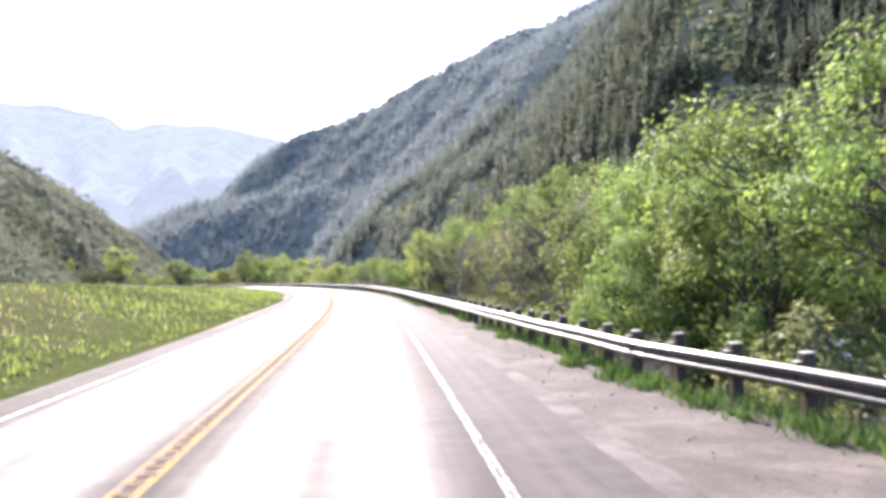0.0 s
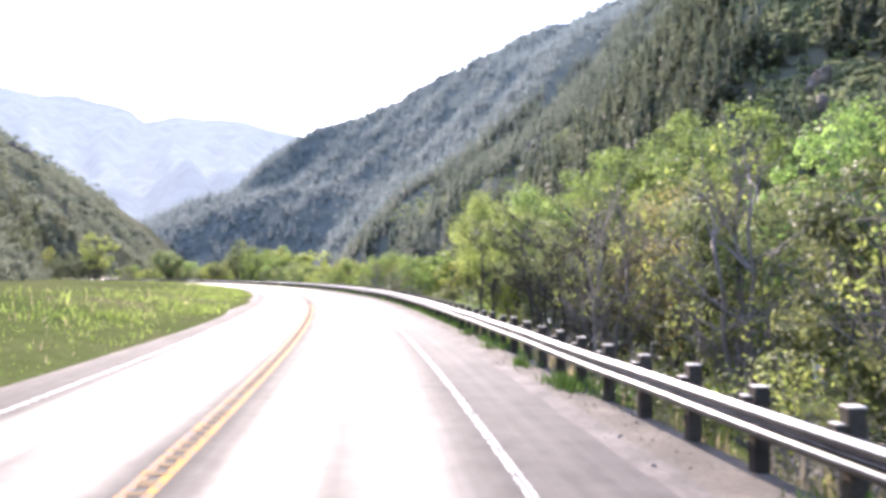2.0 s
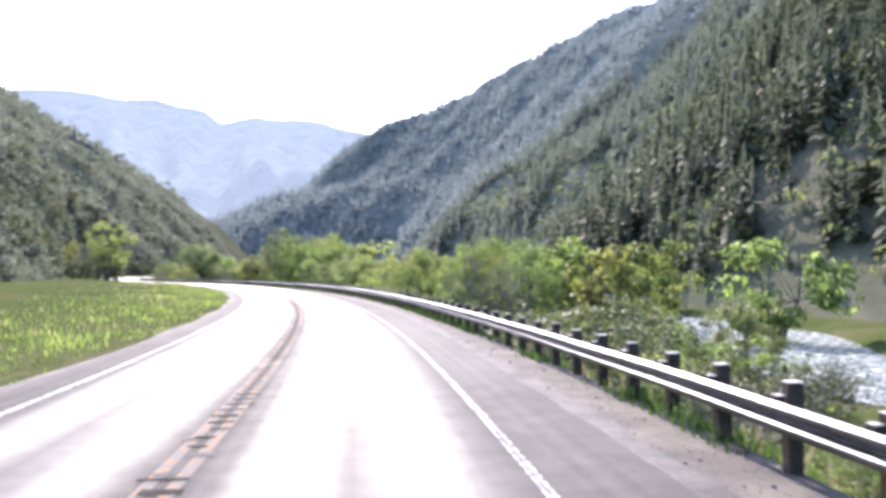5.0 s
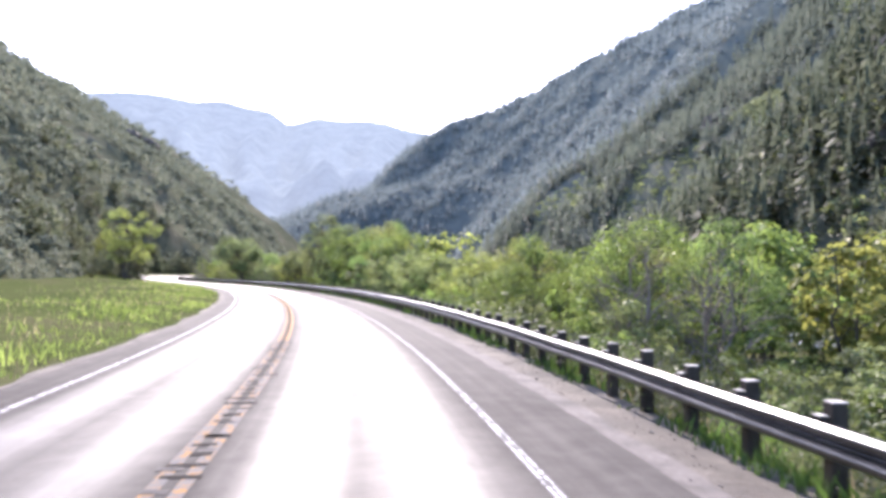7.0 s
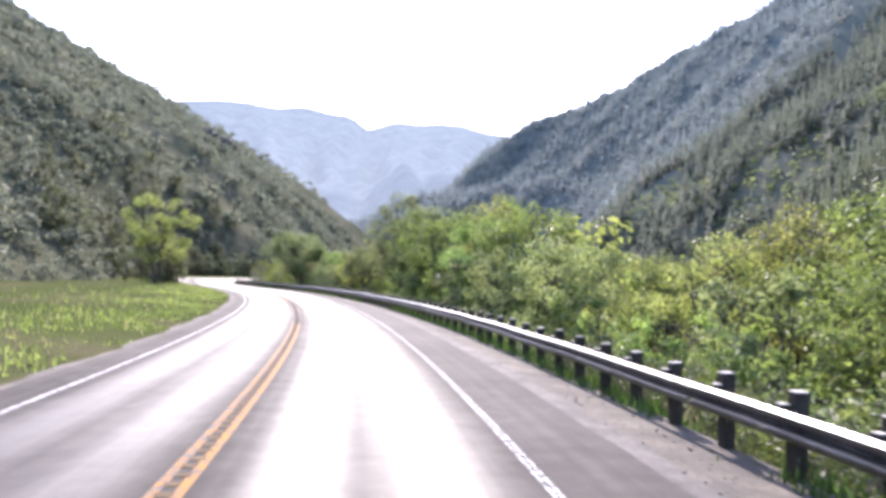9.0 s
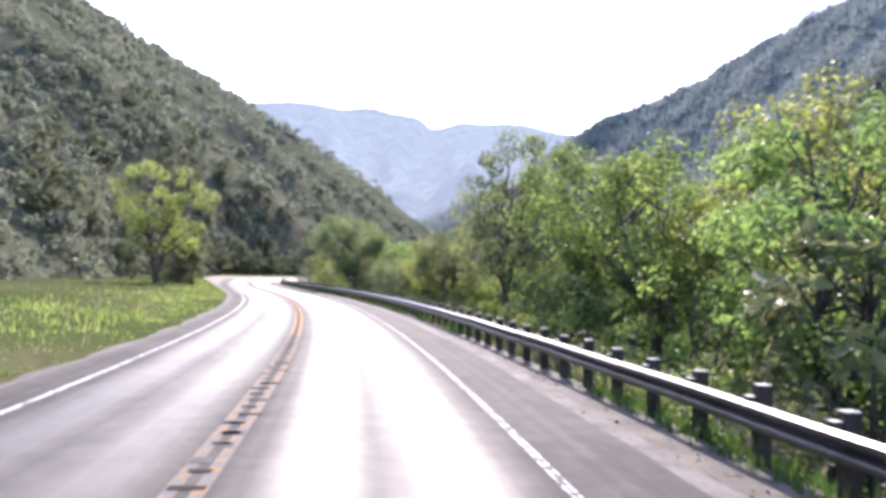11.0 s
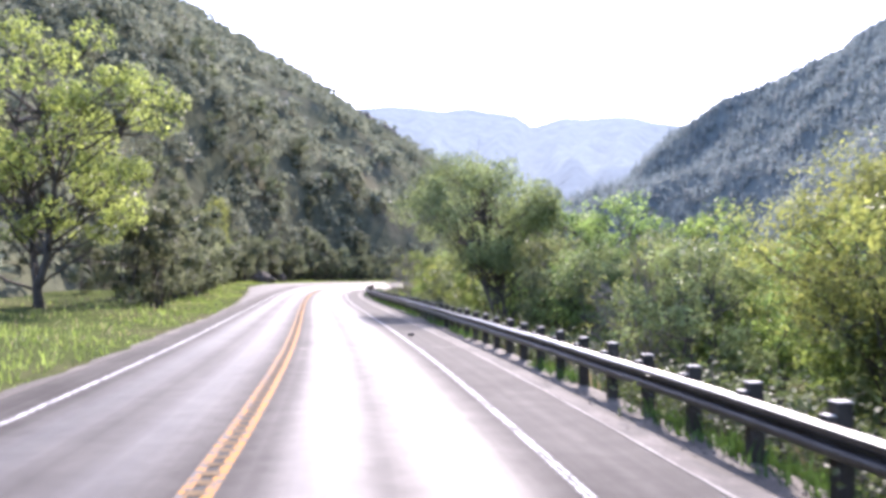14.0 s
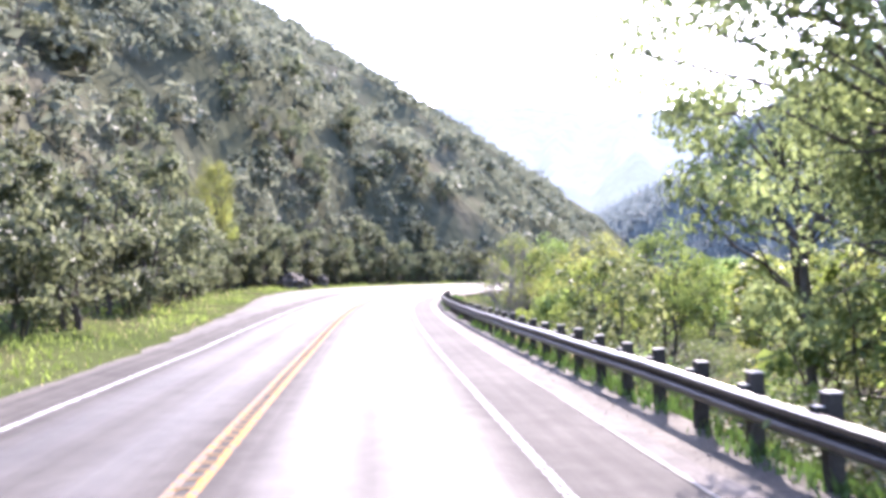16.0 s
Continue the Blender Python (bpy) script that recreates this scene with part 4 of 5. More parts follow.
# low growth close behind the rail
edge = np.random.default_rng(61)
for s0, s1, gap, kinds in ((28, 100, 2.4, ("dark", "green", "dark", "grey")), (122, 202, 1.5, ("dark", "dark", "green")), (202, 284, 1.3, ("dark", "dark", "green", "dark"))):
    for s in np.arange(s0, s1, gap):
        plant(BUSH[kinds[edge.integers(len(kinds))]], s + edge.uniform(-0.5, 0.5), rail_at(s) + edge.uniform(0.95, 1.9), tall=edge.uniform(0.8, 1.35), turn=edge.uniform(0, 360), own=2.0, squeeze=edge.uniform(0.9, 1.3))

# ---------------------------------------------------------------- woods on the mountains


def conifers(name, xs, ys, zs, talls, fronds, material, seed, spread=0.25, slim=0.34):
    """Many firs as one mesh: each a spire ringed with drooping pointed boughs, longer towards the ground."""
    rng = np.random.default_rng(seed)
    n = len(xs)
    u = (np.arange(fronds)[None] + rng.uniform(0, 1, (n, fronds))) / fronds
    a = rng.uniform(0, 2 * math.pi, (n, fronds))
    length = talls[:, None] * (spread * (1 - u) ** 0.85 + 0.035) * rng.uniform(0.75, 1.2, (n, fronds))
    droop = rng.uniform(0.1, 0.85, (n, fronds))
    out = np.stack([np.cos(a) * np.cos(droop), np.sin(a) * np.cos(droop), -np.sin(droop)], 2)
    side = np.stack([-np.sin(a), np.cos(a), rng.normal(size=(n, fronds)) * 0.25], 2)
    root = np.stack([np.broadcast_to(xs[:, None], u.shape), np.broadcast_to(ys[:, None], u.shape), zs[:, None] + talls[:, None] * (0.14 + 0.84 * u)], 2)
    k = length[..., None]
    v = np.stack([root - out * k * 0.12, root + out * k * 0.5 + side * k * slim, root + out * k, root + out * k * 0.5 - side * k * slim], 2).reshape(-1, 3)
    w = talls * 0.035
    tip = np.stack([np.stack([xs - w, ys, zs + talls * 0.7], 1), np.stack([xs, ys - w, zs + talls * 0.62], 1), np.stack([xs + w, ys, zs + talls * 0.7], 1), np.stack([xs, ys, zs + talls * 1.04], 1)], 1).reshape(-1, 3)
    v = np.concatenate([v, tip])
    return new(name, fast_mesh(name, v, np.arange(len(v)).reshape(-1, 4), material))


def crowns(name, xs, ys, zs, radii, per, material, seed, leaf=0.26, squat=0.85):
    """Many round tree crowns as one mesh: leaf sprays that face outwards over a lumpy dome."""
    rng = np.random.default_rng(seed)
    n = len(xs)
    p = rng.normal(size=(n, per, 3))
    p /= np.linalg.norm(p, axis=2)[..., None]
    p[..., 2] = np.where(p[..., 2] < -0.25, -p[..., 2], p[..., 2])
    ph = rng.uniform(0, 6.28, (n, 1))
    lump = 1 + 0.16 * np.sin(3 * np.arctan2(p[..., 1], p[..., 0]) + ph) + 0.13 * np.sin(4.5 * p[..., 2] + 2 * ph)
    r = radii[:, None] * lump * rng.uniform(0.8, 1.0, (n, per))
    c = np.stack([xs, ys, zs + 0.55 * radii], 1)[:, None] + p * r[..., None] * np.array([1, 1, squat])
    v, f = leaf_arrays(rng, c.reshape(-1, 3), np.repeat(radii * leaf, per)[:, None], facing=p.reshape(-1, 3))
    return new(name, fast_mesh(name, v, f, material))


def scatter(rng, n, x0, x1, y0, y1, height, keep):
    x, y = rng.uniform(x0, x1, n), rng.uniform(y0, y1, n)
    z = height(x, y)
    ok = keep(x, y, z)
    return x[ok], y[ok], z[ok]


OPENINGS = [(98, 191, 12), (88, 315, 9), (99, 317, 10), (125, 520, 16), (128, 560, 15), (52, 640, 10), (70, 690, 9), (113, 226, 9)]   # grassy ledges: x, y, radius


def away(x, y):
    """Outside the grassy ledges of the mountainside."""
    ok = np.ones(len(x), bool)
    for ox, oy, r in OPENINGS:
        ok &= np.hypot(x - ox, (y - oy) * 0.7) > r
    return ok


woods = np.random.default_rng(77)
clear = lambda x, y: wobble(x, y, 55, 6) + 0.5 * wobble(x, y, 19, 2)
x, y, z = scatter(woods, 9000, 0, 290, 60, 440, right_hill, lambda x, y, z: (z > 0) & (z < 260) & (clear(x, y) < 0.6) & away(x, y))
tall = woods.uniform(0, 1, len(x)) ** 2 * 14 + 7
close = (y < 360) & (z < 150)
tagged(conifers("conifer_stand", x[close], y[close], z[close] - 0.5, tall[close], 44, CONIFER, 12, 0.21, 0.23), "tall dark firs with drooping boughs on the nearby slope", "forest", kind="stuff")
x, y, z, tall = x[~close], y[~close], z[~close], tall[~close]
tagged(conifers("conifer_forest_near", x, y, z - 0.5, tall, 22, CONIFER, 1, 0.23, 0.27), "dark green firs standing on the steep mountainside", "forest", kind="stuff")
x, y, z = scatter(woods, 9000, -120, 330, 440, 760, right_hill, lambda x, y, z: (z > -2) & (z < 300) & (clear(x, y) < 0.6) & away(x, y))
tagged(conifers("conifer_forest_middle", x, y, z - 0.5, woods.uniform(0, 1, len(x)) ** 2 * 13 + 8, 15, HAZED_CONIFER_MID, 5, 0.25, 0.3), "firs and pines on the middle slopes, hazed grey-green in their colour", "forest", kind="stuff")
x, y, z = scatter(woods, 19000, -780, 620, 760, 1560, right_hill, lambda x, y, z: (z > -2) & (clear(x, y) < 0.55))
tagged(conifers("conifer_forest_far", x, y, z - 0.5, woods.uniform(0, 1, len(x)) ** 2 * 12 + 8, 8, HAZED_CONIFER_FAR, 2, 0.3), "firs on the far mountainside, hazed blue-green in their colour", "forest", kind="stuff")
x, y, z = scatter(woods, 7000, -780, 620, 760, 1560, right_hill, lambda x, y, z: (z > -2))
tagged(crowns("far_hillside_scrub", x, y, z, woods.uniform(2.5, 5.0, len(x)), 7, HAZED_CONIFER_FAR, 8, 0.5), "scrub and small trees on the far mountainside, hazed blue-green in their colour", "scrub", kind="stuff")
x, y, z = scatter(woods, 7500, 0, 240, 60, 720, right_hill, lambda x, y, z: (z > -3) & (z < 190) & ((clear(x, y) > 0.25) | (z < 60) & (y < 400)) & away(x, y))
tagged(crowns("hillside_scrub", x, y, z, woods.uniform(1.2, 2.6, len(x)), 12, LEAF_OLIVE, 3, 0.42), "light green scrub in the clearings of the mountainside", "scrub", kind="stuff")
ang, k = woods.uniform(0, 6.283, 2600), woods.integers(0, len(OPENINGS), 2600)
o = np.array(OPENINGS, float)[k]
r = o[:, 2] * np.sqrt(woods.uniform(0, 1, 2600))
x, y = o[:, 0] + r * np.cos(ang), o[:, 1] + r * np.sin(ang) / 0.7
tagged(crowns("ledge_grass", x, y, right_hill(x, y) - 0.5, woods.uniform(0.9, 2.2, 2600), 12, LEDGE, 13, 0.5, 0.5), "pale green grass and low brush on the ledges", "grass", kind="stuff")
x, y, z = scatter(woods, 5200, -430, -60, 180, 700, left_hill, lambda x, y, z: (z > 0.3) & (z < 200) & (np.hypot(x + 80, y - 263) > 130))
tagged(crowns("left_hill_scrub", x, y, z - 0.4, woods.uniform(1.5, 3.6, len(x)), 22, OAK, 4, 0.34), "grey-green scrub oak and juniper on the steep hillside", "scrub", kind="stuff")
x, y, z = scatter(woods, 7400, -260, -60, 180, 430, left_hill, lambda x, y, z: (z > 0.3) & (np.hypot(x + 80, y - 263) <= 132))
tagged(crowns("left_hill_thicket", x, y, z - 0.4, woods.uniform(0.9, 2.5, len(x)), 38, OAK, 6, 0.25, 1.05), "grey-green oak thicket on the slope above the road", "scrub", kind="stuff")
x, y, z = scatter(woods, 2400, -1300, -330, 300, 1500, left_hill, lambda x, y, z: (z > 60))
tagged(crowns("left_hill_scrub_high", x, y, z, woods.uniform(3, 6.5, len(x)), 12, OAK, 5, 0.42), "grey-green scrub on the upper hillside", "scrub", kind="stuff")

# ---------------------------------------------------------------- rocks


def make_rock(seed, name, material):
    bm = bmesh.new()
    bmesh.ops.create_icosphere(bm, subdivisions=4, radius=1.0)
    o = Vector((seed * 7.3, seed * 3.1, seed))
    for v in bm.verts:
        k = 1 + 0.6 * noise.noise(v.co * 0.9 + o) + 0.3 * noise.noise(v.co * 2.3 + o) + 0.16 * noise.noise(v.co * 5 + o) + 0.09 * noise.noise(v.co * 11 + o)
        v.co = v.co * k
        v.co.z = v.co.z * 0.7 + 0.3 * round(v.co.z * 3.2) / 3.2
    me = bpy.data.meshes.new(name)
    bm.to_mesh(me)
    bm.free()
    me.materials.append(material)
    return me


rocks = [make_rock(k, "rock_outcrop", ROCK) for k in range(3)]
for k, (x, y, sx, sz) in enumerate(((86, 312, 4, 4), (82, 306, 3, 4), (92, 319, 3, 3), (103, 300, 4, 4), (101, 196, 3.5, 3), (96, 187, 3, 3), (60, 262, 4, 5), (110, 586, 9, 8), (122, 600, 7, 6),
                                    (-121, 306, 1.5, 1.7), (-123.5, 309, 1.8, 1.6), (-126, 316, 1.3, 1.6), (-300, 655, 9, 8), (-334, 712, 8, 9), (-285, 600, 7, 7))):
    rock = new("rock_outcrop", rocks[k % 3])
    rock.matrix_basis = pose(x, y, ground_at(x, y) + 0.15 * sz, 10 * k, 17 * k, 40 * k)
    rock.scale = (sx, sx * 0.8, sz * 0.8)
    tagged(rock, "bare grey-brown rock outcrop on the hillside", "rock", "rock outcrops")
stone = new("stone", make_rock(9, "stone", BARK))
x, y = (float(v[0]) for v in on_road(np.array([255.0]), np.array([2.12])))
stone.matrix_basis = pose(x, y, 0.05, 0, 0, 30)
stone.scale = (0.10, 0.075, 0.06)
tagged(stone, "small dark stone lying on the paved shoulder", "stone")

peb = np.random.default_rng(41)
ps = peb.uniform(2, 300, 5200)
pl = 3.15 + (rail_at(ps) - 3.0) * peb.uniform(0, 1, 5200) ** 0.8
px, py = on_road(ps, pl)
pr = peb.uniform(0.008, 0.022, 5200) * np.where(peb.uniform(0, 1, 5200) < 0.06, 2.0, 1.0)
pz = -0.004 - 0.056 * np.clip((pl - 3.22) / (rail_at(ps) + 0.35 - 3.22), 0, 1) + pr * 0.3
corner = np.array([(1, 0, 0), (0, 1, 0), (-1, 0, 0), (0, -1, 0), (0, 0, 0.7), (0, 0, -0.7)])
pv = np.stack([px, py, pz], 1)[:, None] + (corner + peb.normal(0, 0.22, (5200, 6, 3))) * pr[:, None, None]
pf = np.array([(0, 1, 4), (1, 2, 4), (2, 3, 4), (3, 0, 4), (1, 0, 5), (2, 1, 5), (3, 2, 5), (0, 3, 5)])
pf = (np.arange(5200)[:, None, None] * 6 + pf).reshape(-1, 3)
tagged(new("shoulder_gravel", fast_mesh("shoulder_gravel", pv.reshape(-1, 3), pf, PEBBLE)), "loose grey-brown stones on the shoulder", "gravel", kind="stuff")

# ---------------------------------------------------------------- grass


def blades(name, s, l, tall, material, seed, wide=0.02):
    """Blades of grass as one mesh, each a bent pointed strip."""
    rng = np.random.default_rng(seed)
    x, y = on_road(s, l)
    ss, ll = s, l
    z = valley_height(x, y, ss, ll)
    z = np.where((l > 0) & (l < rail_at(s) + 0.3), np.maximum(z, -0.07), z) - 0.02
    n = len(s)
    a = rng.uniform(0, 2 * math.pi, n)
    h = tall * rng.uniform(0.5, 1.2, n)
    lean = rng.uniform(0.1, 0.55, n) * h
    w = wide * rng.uniform(0.6, 1.3, n)
    px, py = np.cos(a + 1.57) * w, np.sin(a + 1.57) * w
    v = np.stack([np.stack([x - px, y - py, z], 1), np.stack([x + px, y + py, z], 1),
                  np.stack([x + px * 0.7 + np.cos(a) * lean * 0.35, y + py * 0.7 + np.sin(a) * lean * 0.35, z + h * 0.6], 1),
                  np.stack([x + np.cos(a) * lean, y + np.sin(a) * lean, z + h], 1)], 1).reshape(-1, 3)
    return new(name, fast_mesh(name, v, np.arange(4 * n).reshape(n, 4), material))


turf = np.random.default_rng(21)
s = turf.uniform(4, 345, 42000)
keep = wobble(s, s * 0.3, 2.3, 1) + 0.5 * wobble(s, s * 0.2, 7, 3) > -0.15
s = s[keep]
l = rail_at(s) + turf.gamma(2.0, 0.32, len(s)) - 0.08
tufts = np.concatenate([turf.uniform(5, 60, 20), [6.0, 6.6, 7.2, 7.9, 8.6, 9.4, 10.3, 11.2, 12.0, 13.1]])
s2 = np.repeat(tufts, 60) + turf.normal(0, 0.22, 30 * 60)
l2 = np.repeat(rail_at(tufts) - np.minimum(turf.gamma(1.6, 0.3, 30), 0.45) * np.where(tufts < 22, 0.75, 0.4), 60) + turf.normal(0, 0.12, 30 * 60)
s, l = np.concatenate([s, s2]), np.concatenate([l, l2])
tagged(blades("verge_grass", s, l, turf.uniform(0.14, 0.36, len(s)), GRASS, 1), "tall green grass under the guardrail", "grass", kind="stuff")
s = turf.uniform(4, 345, 2000)
tagged(blades("dry_verge_grass", s, rail_at(s) + turf.gamma(3.0, 0.5, len(s)) + 0.1, turf.uniform(0.2, 0.5, len(s)), DRYGRASS, 2), "dry pale grass behind the guardrail", "grass", kind="stuff")
s = turf.uniform(-10, 400, 38000)
l = -left_edge(s) - 0.4 - turf.gamma(1.6, 1.9, len(s))
tuft = np.clip(0.9 + 0.9 * wobble(s, l * 3, 4, 5) + 0.5 * wobble(s, l * 3, 1.3, 8), 0.35, 2.4)
tagged(blades("bank_grass", s, l, tuft * turf.uniform(0.12, 0.26, len(s)), BANKGRASS, 3, 0.032), "green grass on the low bank beside the road", "grass", kind="stuff")
s = turf.uniform(-10, 400, 5000)
tagged(blades("dry_bank_grass", s, -left_edge(s) - 0.25 - turf.gamma(2.2, 2.2, len(s)), turf.uniform(0.15, 0.35, len(s)), DRYGRASS, 4, 0.02), "dry pale stalks among the grass of the bank", "grass", kind="stuff")

# ---------------------------------------------------------------- guardrail

guardrail = tagged(new("guardrail"), "galvanised steel guardrail on weathered timber posts", "guardrail")
BEAM = [(0.0, 0.690), (0.03, 0.686), (0.076, 0.655), (0.083, 0.640), (0.083, 0.607), (0.076, 0.592), (0.008, 0.548), (0.0, 0.536),
        (0.008, 0.524), (0.076, 0.480), (0.083, 0.465), (0.083, 0.432), (0.076, 0.417), (0.03, 0.386), (0.0, 0.382)]
START, GAP, COUNT = 7.4, 1.45, 226
for k in range(COUNT // 4 + 1):
    ss = np.linspace(START + k * 4 * GAP - 0.12, START + (k + 1) * 4 * GAP + 0.12, 9)
    off = 0.004 * (k % 2)
    prof = [(d + off, z) for d, z in BEAM] + [(d - 0.006 + off, z) for d, z in BEAM[::-1]]
    v = []
    for d, z in prof:
        x, y = on_road(ss, rail_at(ss) + 0.083 - d)
        v.append(np.stack([x, y, np.full(9, z) + 0.006 * np.sin(ss * 0.9)], 1))
    v = np.stack(v, 1).reshape(-1, 3)
    n = len(prof)
    q = [(i * n + j, i * n + (j + 1) % n, (i + 1) * n + (j + 1) % n, (i + 1) * n + j) for i in range(8) for j in range(n)]
    part_mesh("beam", fast_mesh("beam", v, np.array(q), STEEL), guardrail)


def block(name, w, d, z0, z1, material, bevel=0.012):
    bm = bmesh.new()
    bmesh.ops.create_cube(bm, size=1.0)
    for v in bm.verts:
        v.co = Vector((v.co.x * w, v.co.y * d, z0 + (v.co.z + 0.5) * (z1 - z0)))
    bmesh.ops.bevel(bm, geom=bm.edges[:], offset=bevel, segments=1, affect="EDGES")
    me = bpy.data.meshes.new(name)
    bm.to_mesh(me)
    bm.free()
    me.materials.append(material)
    return me


post_mesh, block_mesh = block("post", 0.17, 0.15, -0.9, 0.85, TIMBER), block("blockout", 0.10, 0.13, 0.37, 0.735, TIMBER, 0.008)
bm = bmesh.new()
bmesh.ops.create_cone(bm, cap_ends=True, segments=8, radius1=0.018, radius2=0.014, depth=0.02)
bolt_mesh = bpy.data.meshes.new("bolt")
bm.to_mesh(bolt_mesh)
bm.free()
bolt_mesh.materials.append(STEEL)
# thin pale slabs that stand in for the sunlit tops
top_mesh = block("post_top", 0.166, 0.146, 0.848, 0.862, ENDGRAIN_SUNLIT, 0.005)
block_top_mesh = block("blockout_top", 0.094, 0.124, 0.733, 0.744, ENDGRAIN_SUNLIT, 0.004)
post_rng = np.random.default_rng(3)
for k in range(COUNT):
    s = START + 0.1 + k * GAP
    turn = math.degrees(float(np.interp(s, RS, head)))
    r = float(rail_at(s))
    for name, me, dl, dz in (("post", post_mesh, 0.285, post_rng.uniform(-0.03, 0.03)), ("blockout", block_mesh, 0.137, 0.0)):
        x, y = (float(v[0]) for v in on_road(np.array([s]), np.array([r + dl])))
        ob = part_mesh(name, me, guardrail)
        ob.matrix_basis = pose(x, y, dz, post_rng.uniform(-1.2, 1.2), post_rng.uniform(-1.2, 1.2), turn)
        if k < 200:
            part_mesh(name + "_top", top_mesh if name == "post" else block_top_mesh, ob, "end grain painted pale as if sunlit")
    if k < 120:
        x, y = (float(v[0]) for v in on_road(np.array([s]), np.array([r + 0.072])))
        ob = part_mesh("bolt", bolt_mesh, guardrail)
        ob.matrix_basis = pose(x, y, 0.536, 0, 90, turn)
end_bm = bmesh.new()
bmesh.ops.create_cube(end_bm, size=1.0)
for v in end_bm.verts:
    v.co = Vector((v.co.x * 0.16, v.co.y * 0.5, 0.36 + (v.co.z + 0.5) * 0.36))
bmesh.ops.bevel(end_bm, geom=end_bm.edges[:], offset=0.05, segments=3, affect="EDGES")
end_cap = part("end_cap", end_bm, STEEL, guardrail, "rounded steel end piece")
x, y = (float(v[0]) for v in on_road(np.array([7.2]), np.array([float(rail_at(7.2)) + 0.05])))
end_cap.matrix_basis = pose(x, y, 0, 0, 0, -8)

# ---------------------------------------------------------------- rumble strip and seams

rum = np.random.default_rng(8)


def groove_row(name, s0, s1, gap, skip, wide, long, drift, material, label):
    """Short milled grooves across the road's centre, some of them filled."""
    vs = []
    for s in np.arange(s0, s1, gap):
        if rum.random() < skip:
            continue
        w, n, c = rum.uniform(*wide), rum.uniform(*long), -1.835 + rum.uniform(-drift, drift)
        for ds, dl in ((-n / 2, -w), (-n / 2 - 0.3 * n * rum.uniform(-1, 1), w), (n / 2, w), (n / 2 + 0.3 * n * rum.uniform(-1, 1), -w)):
            x, y = on_road(np.array([s + ds]), np.array([c + dl]))
            vs.append((x[0], y[0], 0.0075 + float(bank(s, c))))
    tagged(new(name, fast_mesh(name, np.array(vs), np.arange(len(vs)).reshape(-1, 4), material)), label, "rumble strip", kind="stuff")


groove_row("rumble_strip", -2, 84, 0.34, 0.04, (0.08, 0.11), (0.12, 0.17), 0.02, GROOVE, "row of short milled grooves between the yellow lines")
groove_row("rumble_strip", 138, 178.5, 0.34, 0.04, (0.07, 0.095), (0.12, 0.17), 0.02, GROOVE, "row of short milled grooves between the yellow lines")
groove_row("rumble_strip", 205, 330, 0.34, 0.04, (0.07, 0.095), (0.12, 0.17), 0.02, GROOVE, "row of short milled grooves between the yellow lines")
groove_row("broken_rumble_strip", 84, 138, 0.46, 0.12, (0.1, 0.25), (0.07, 0.2), 0.09, GROOVE_DARK, "broken dark grooves along the worn centre line")
groove_row("broken_rumble_strip", 178.8, 205, 0.6, 0.15, (0.1, 0.22), (0.1, 0.26), 0.08, GROOVE_DARK, "broken dark grooves along the worn centre line")
groove_row("rumble_patch", 179, 205, 0.7, 0.25, (0.08, 0.16), (0.14, 0.3), 0.12, PATCH, "pale filled patches along the worn centre line")
groove_row("rumble_patch", 84.2, 138, 0.8, 0.3, (0.06, 0.14), (0.1, 0.25), 0.14, PATCH, "pale filled patches along the worn centre line")
for k, (s, l0, l1) in enumerate(((251, -1.5, 3.0),)):
    u = np.linspace(0, 1, 24)
    wig = np.cumsum(rum.normal(size=24)) * 0.02
    a = np.stack([*on_road(s + wig, l0 + (l1 - l0) * u), np.full(24, 0.004)], 1)
    b = np.stack([*on_road(s + wig + 0.05 + 0.02 * rum.random(24), l0 + (l1 - l0) * u), np.full(24, 0.004)], 1)
    v = np.stack([a, b], 1).reshape(-1, 3)
    tagged(new(f"road_seam_{k + 1}", fast_mesh("road_seam", v, grid_faces(24, 2), SEAM)), "pale filled crack across the lane", "road seam", kind="structure")

# ---------------------------------------------------------------- a car far off in the bend


def lofted(name, outline, half, material, parent, inset=0.0, label=""):
    """A closed side outline drawn across the car's width, narrower at its upper points by inset."""
    top = max(z for _, z in outline)
    low = min(z for _, z in outline)
    bm = bmesh.new()
    rows = []
    for side in (-1, 1):
        rows.append([bm.verts.new((side * (half - inset * (z - low) / (top - low + 1e-6)), yy, z)) for yy, z in outline])
    n = len(outline)
    for i in range(n):
        bm.faces.new((rows[0][i], rows[0][(i + 1) % n], rows[1][(i + 1) % n], rows[1][i]))
    bm.faces.new(rows[0][::-1])
    bm.faces.new(rows[1])
    bmesh.ops.recalc_face_normals(bm, faces=bm.faces[:])
    bmesh.ops.bevel(bm, geom=bm.edges[:], offset=0.03, segments=2, affect="EDGES")
    return part(name, bm, material, parent, label)


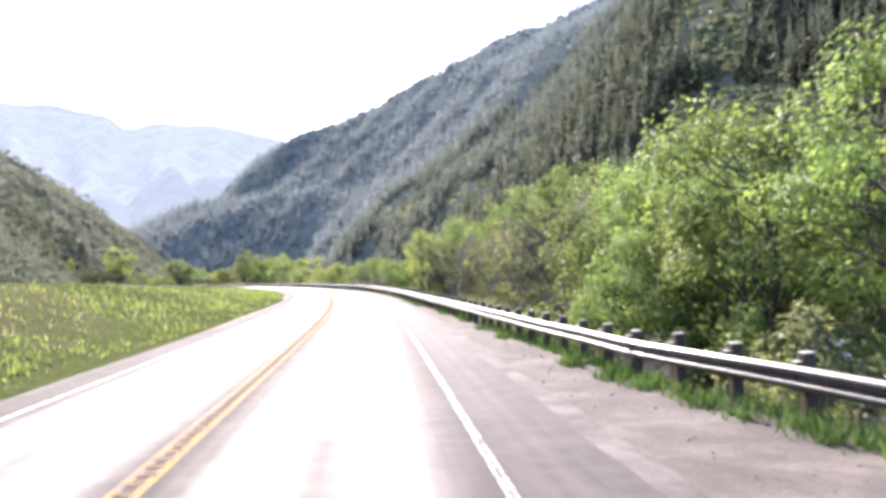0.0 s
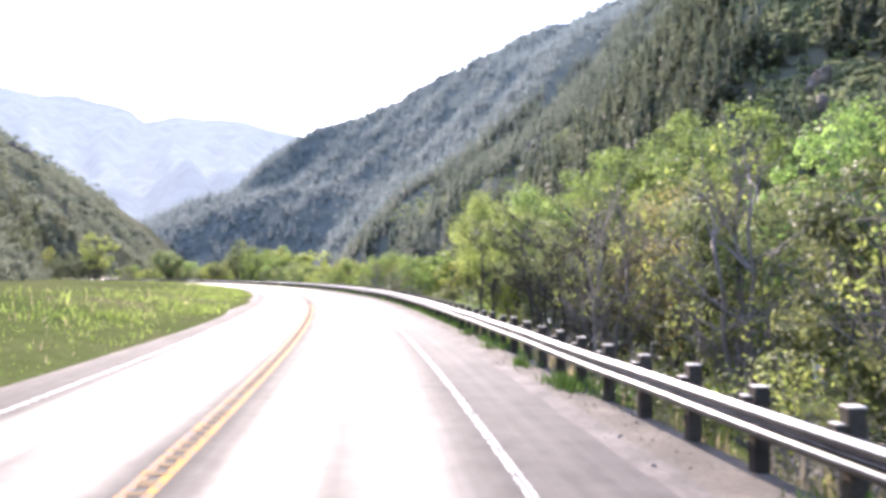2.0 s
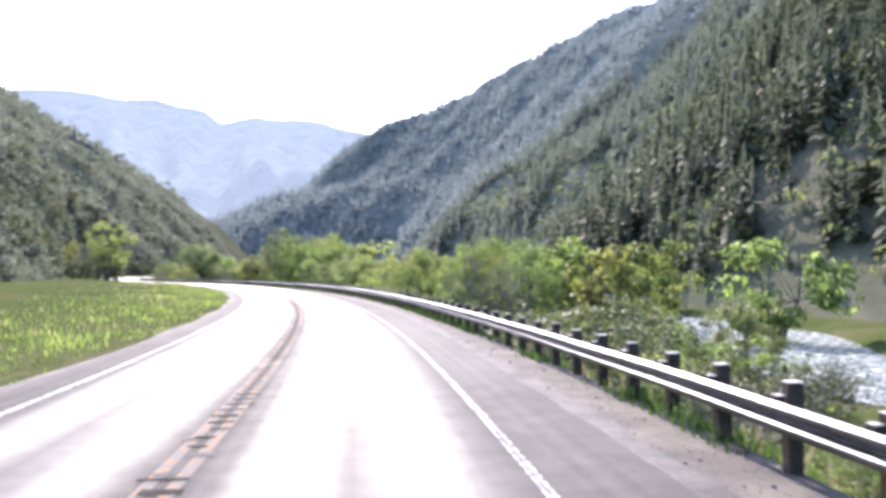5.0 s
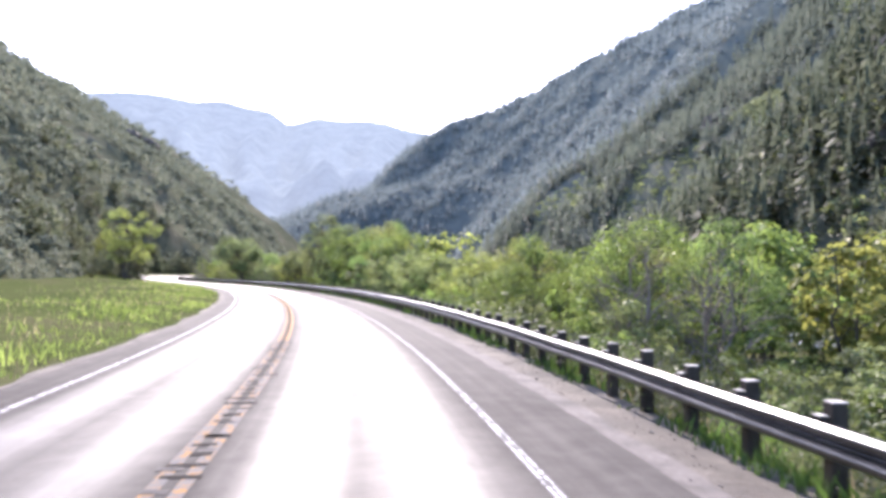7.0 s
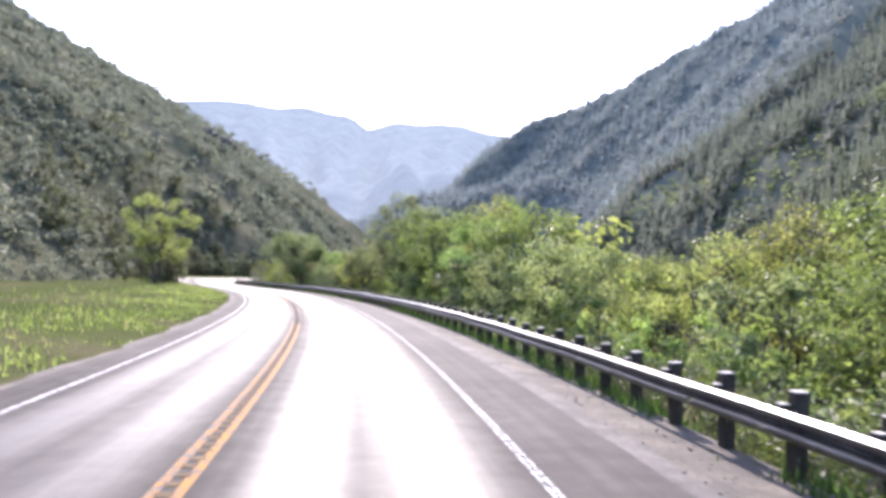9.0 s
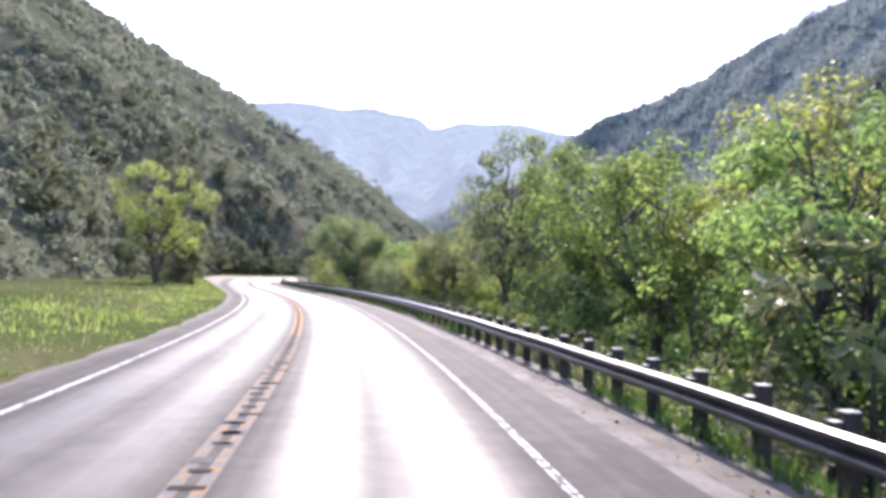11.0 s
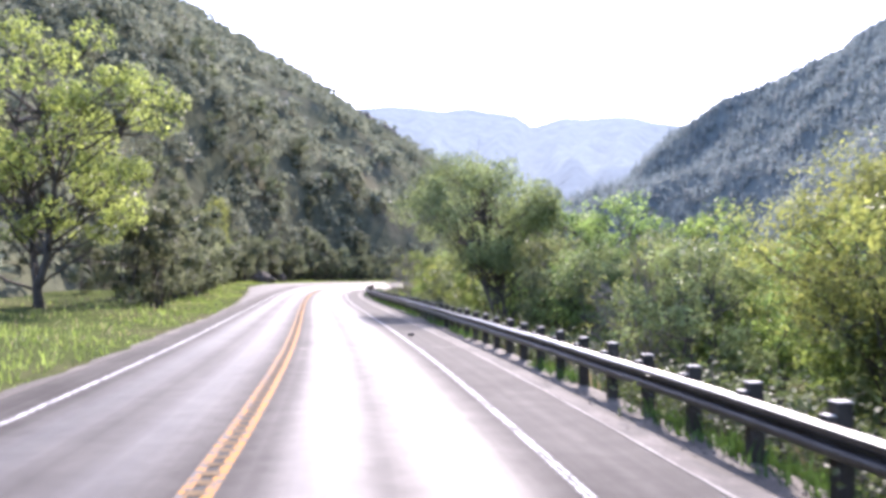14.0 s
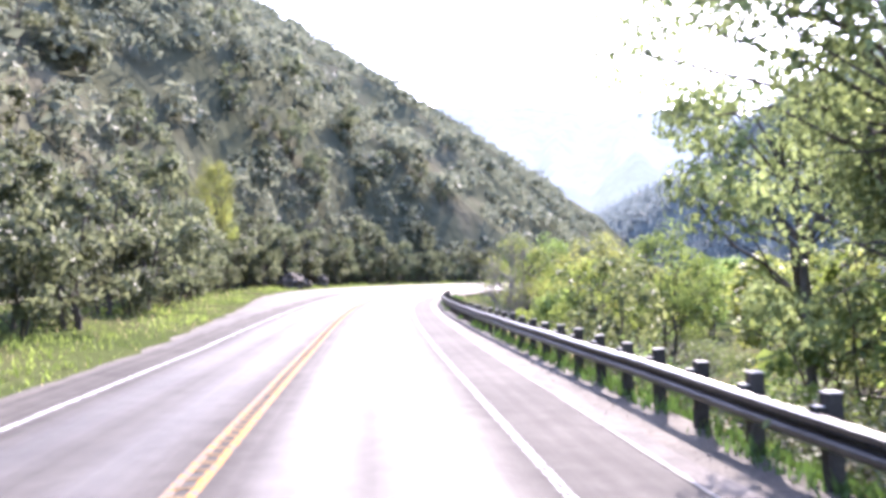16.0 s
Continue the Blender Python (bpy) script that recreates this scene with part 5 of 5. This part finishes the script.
PAINT = two_scale("dark_car_paint", [(0.3, (0.03, 0.032, 0.036)), (0.7, (0.05, 0.052, 0.056))], 0.6, 8, 0.25, 0.02, 0.001, 0.6, 0.2)
GLASS = two_scale("dark_car_glass", [(0.3, (0.015, 0.018, 0.02)), (0.7, (0.02, 0.024, 0.026))], 1, 6, 0.08, 0.0, 0.001, 0.6, 0.1)
RUBBER = two_scale("tyre_rubber", [(0.3, (0.02, 0.02, 0.02)), (0.7, (0.035, 0.035, 0.035))], 5, 40, 0.9)
LAMP = two_scale("lamp_glass", [(0.3, (0.6, 0.6, 0.6)), (0.7, (0.75, 0.75, 0.72))], 5, 40, 0.15)
car = tagged(new("car"), "dark car standing far off in the bend", "car")
lofted("body", [(-2.1, 0.35), (2.1, 0.35), (2.15, 0.7), (1.95, 0.85), (0.95, 0.98), (-1.85, 1.0), (-2.15, 0.9)], 0.88, PAINT, car)
lofted("cabin", [(0.95, 0.98), (0.25, 1.46), (-1.25, 1.48), (-1.95, 1.0)], 0.8, GLASS, car, 0.14, "dark tinted glass")
lofted("roof", [(0.22, 1.46), (0.1, 1.51), (-1.15, 1.52), (-1.28, 1.47)], 0.66, PAINT, car)
for sx in (-0.6, 0.6):
    bm = bmesh.new()
    bmesh.ops.create_uvsphere(bm, u_segments=10, v_segments=6, radius=1, matrix=Matrix.Translation((sx, 2.1, 0.68)) @ Matrix.Diagonal((0.2, 0.07, 0.1, 1)))
    part("headlight", bm, LAMP, car, "clear headlight")
for sx in (-0.8, 0.8):
    for yy in (-1.3, 1.3):
        bm = bmesh.new()
        bmesh.ops.create_cone(bm, cap_ends=True, segments=18, radius1=0.33, radius2=0.33, depth=0.22, matrix=pose(sx, yy, 0.33, 0, 90, 0))
        wheel = part("wheel", bm, RUBBER, car)
        bm = bmesh.new()
        bmesh.ops.create_cone(bm, cap_ends=True, segments=12, radius1=0.21, radius2=0.19, depth=0.05, matrix=pose(sx * 1.12, yy, 0.33, 0, 90, 0))
        part("rim", bm, STEEL, wheel, "steel rim")
x, y = (float(v[0]) for v in on_road(np.array([398.0]), np.array([-3.5])))
car.matrix_basis = pose(x, y, float(bank(398.0, -3.5)), 0, 4, math.degrees(float(np.interp(398.0, RS, head))) + 180)
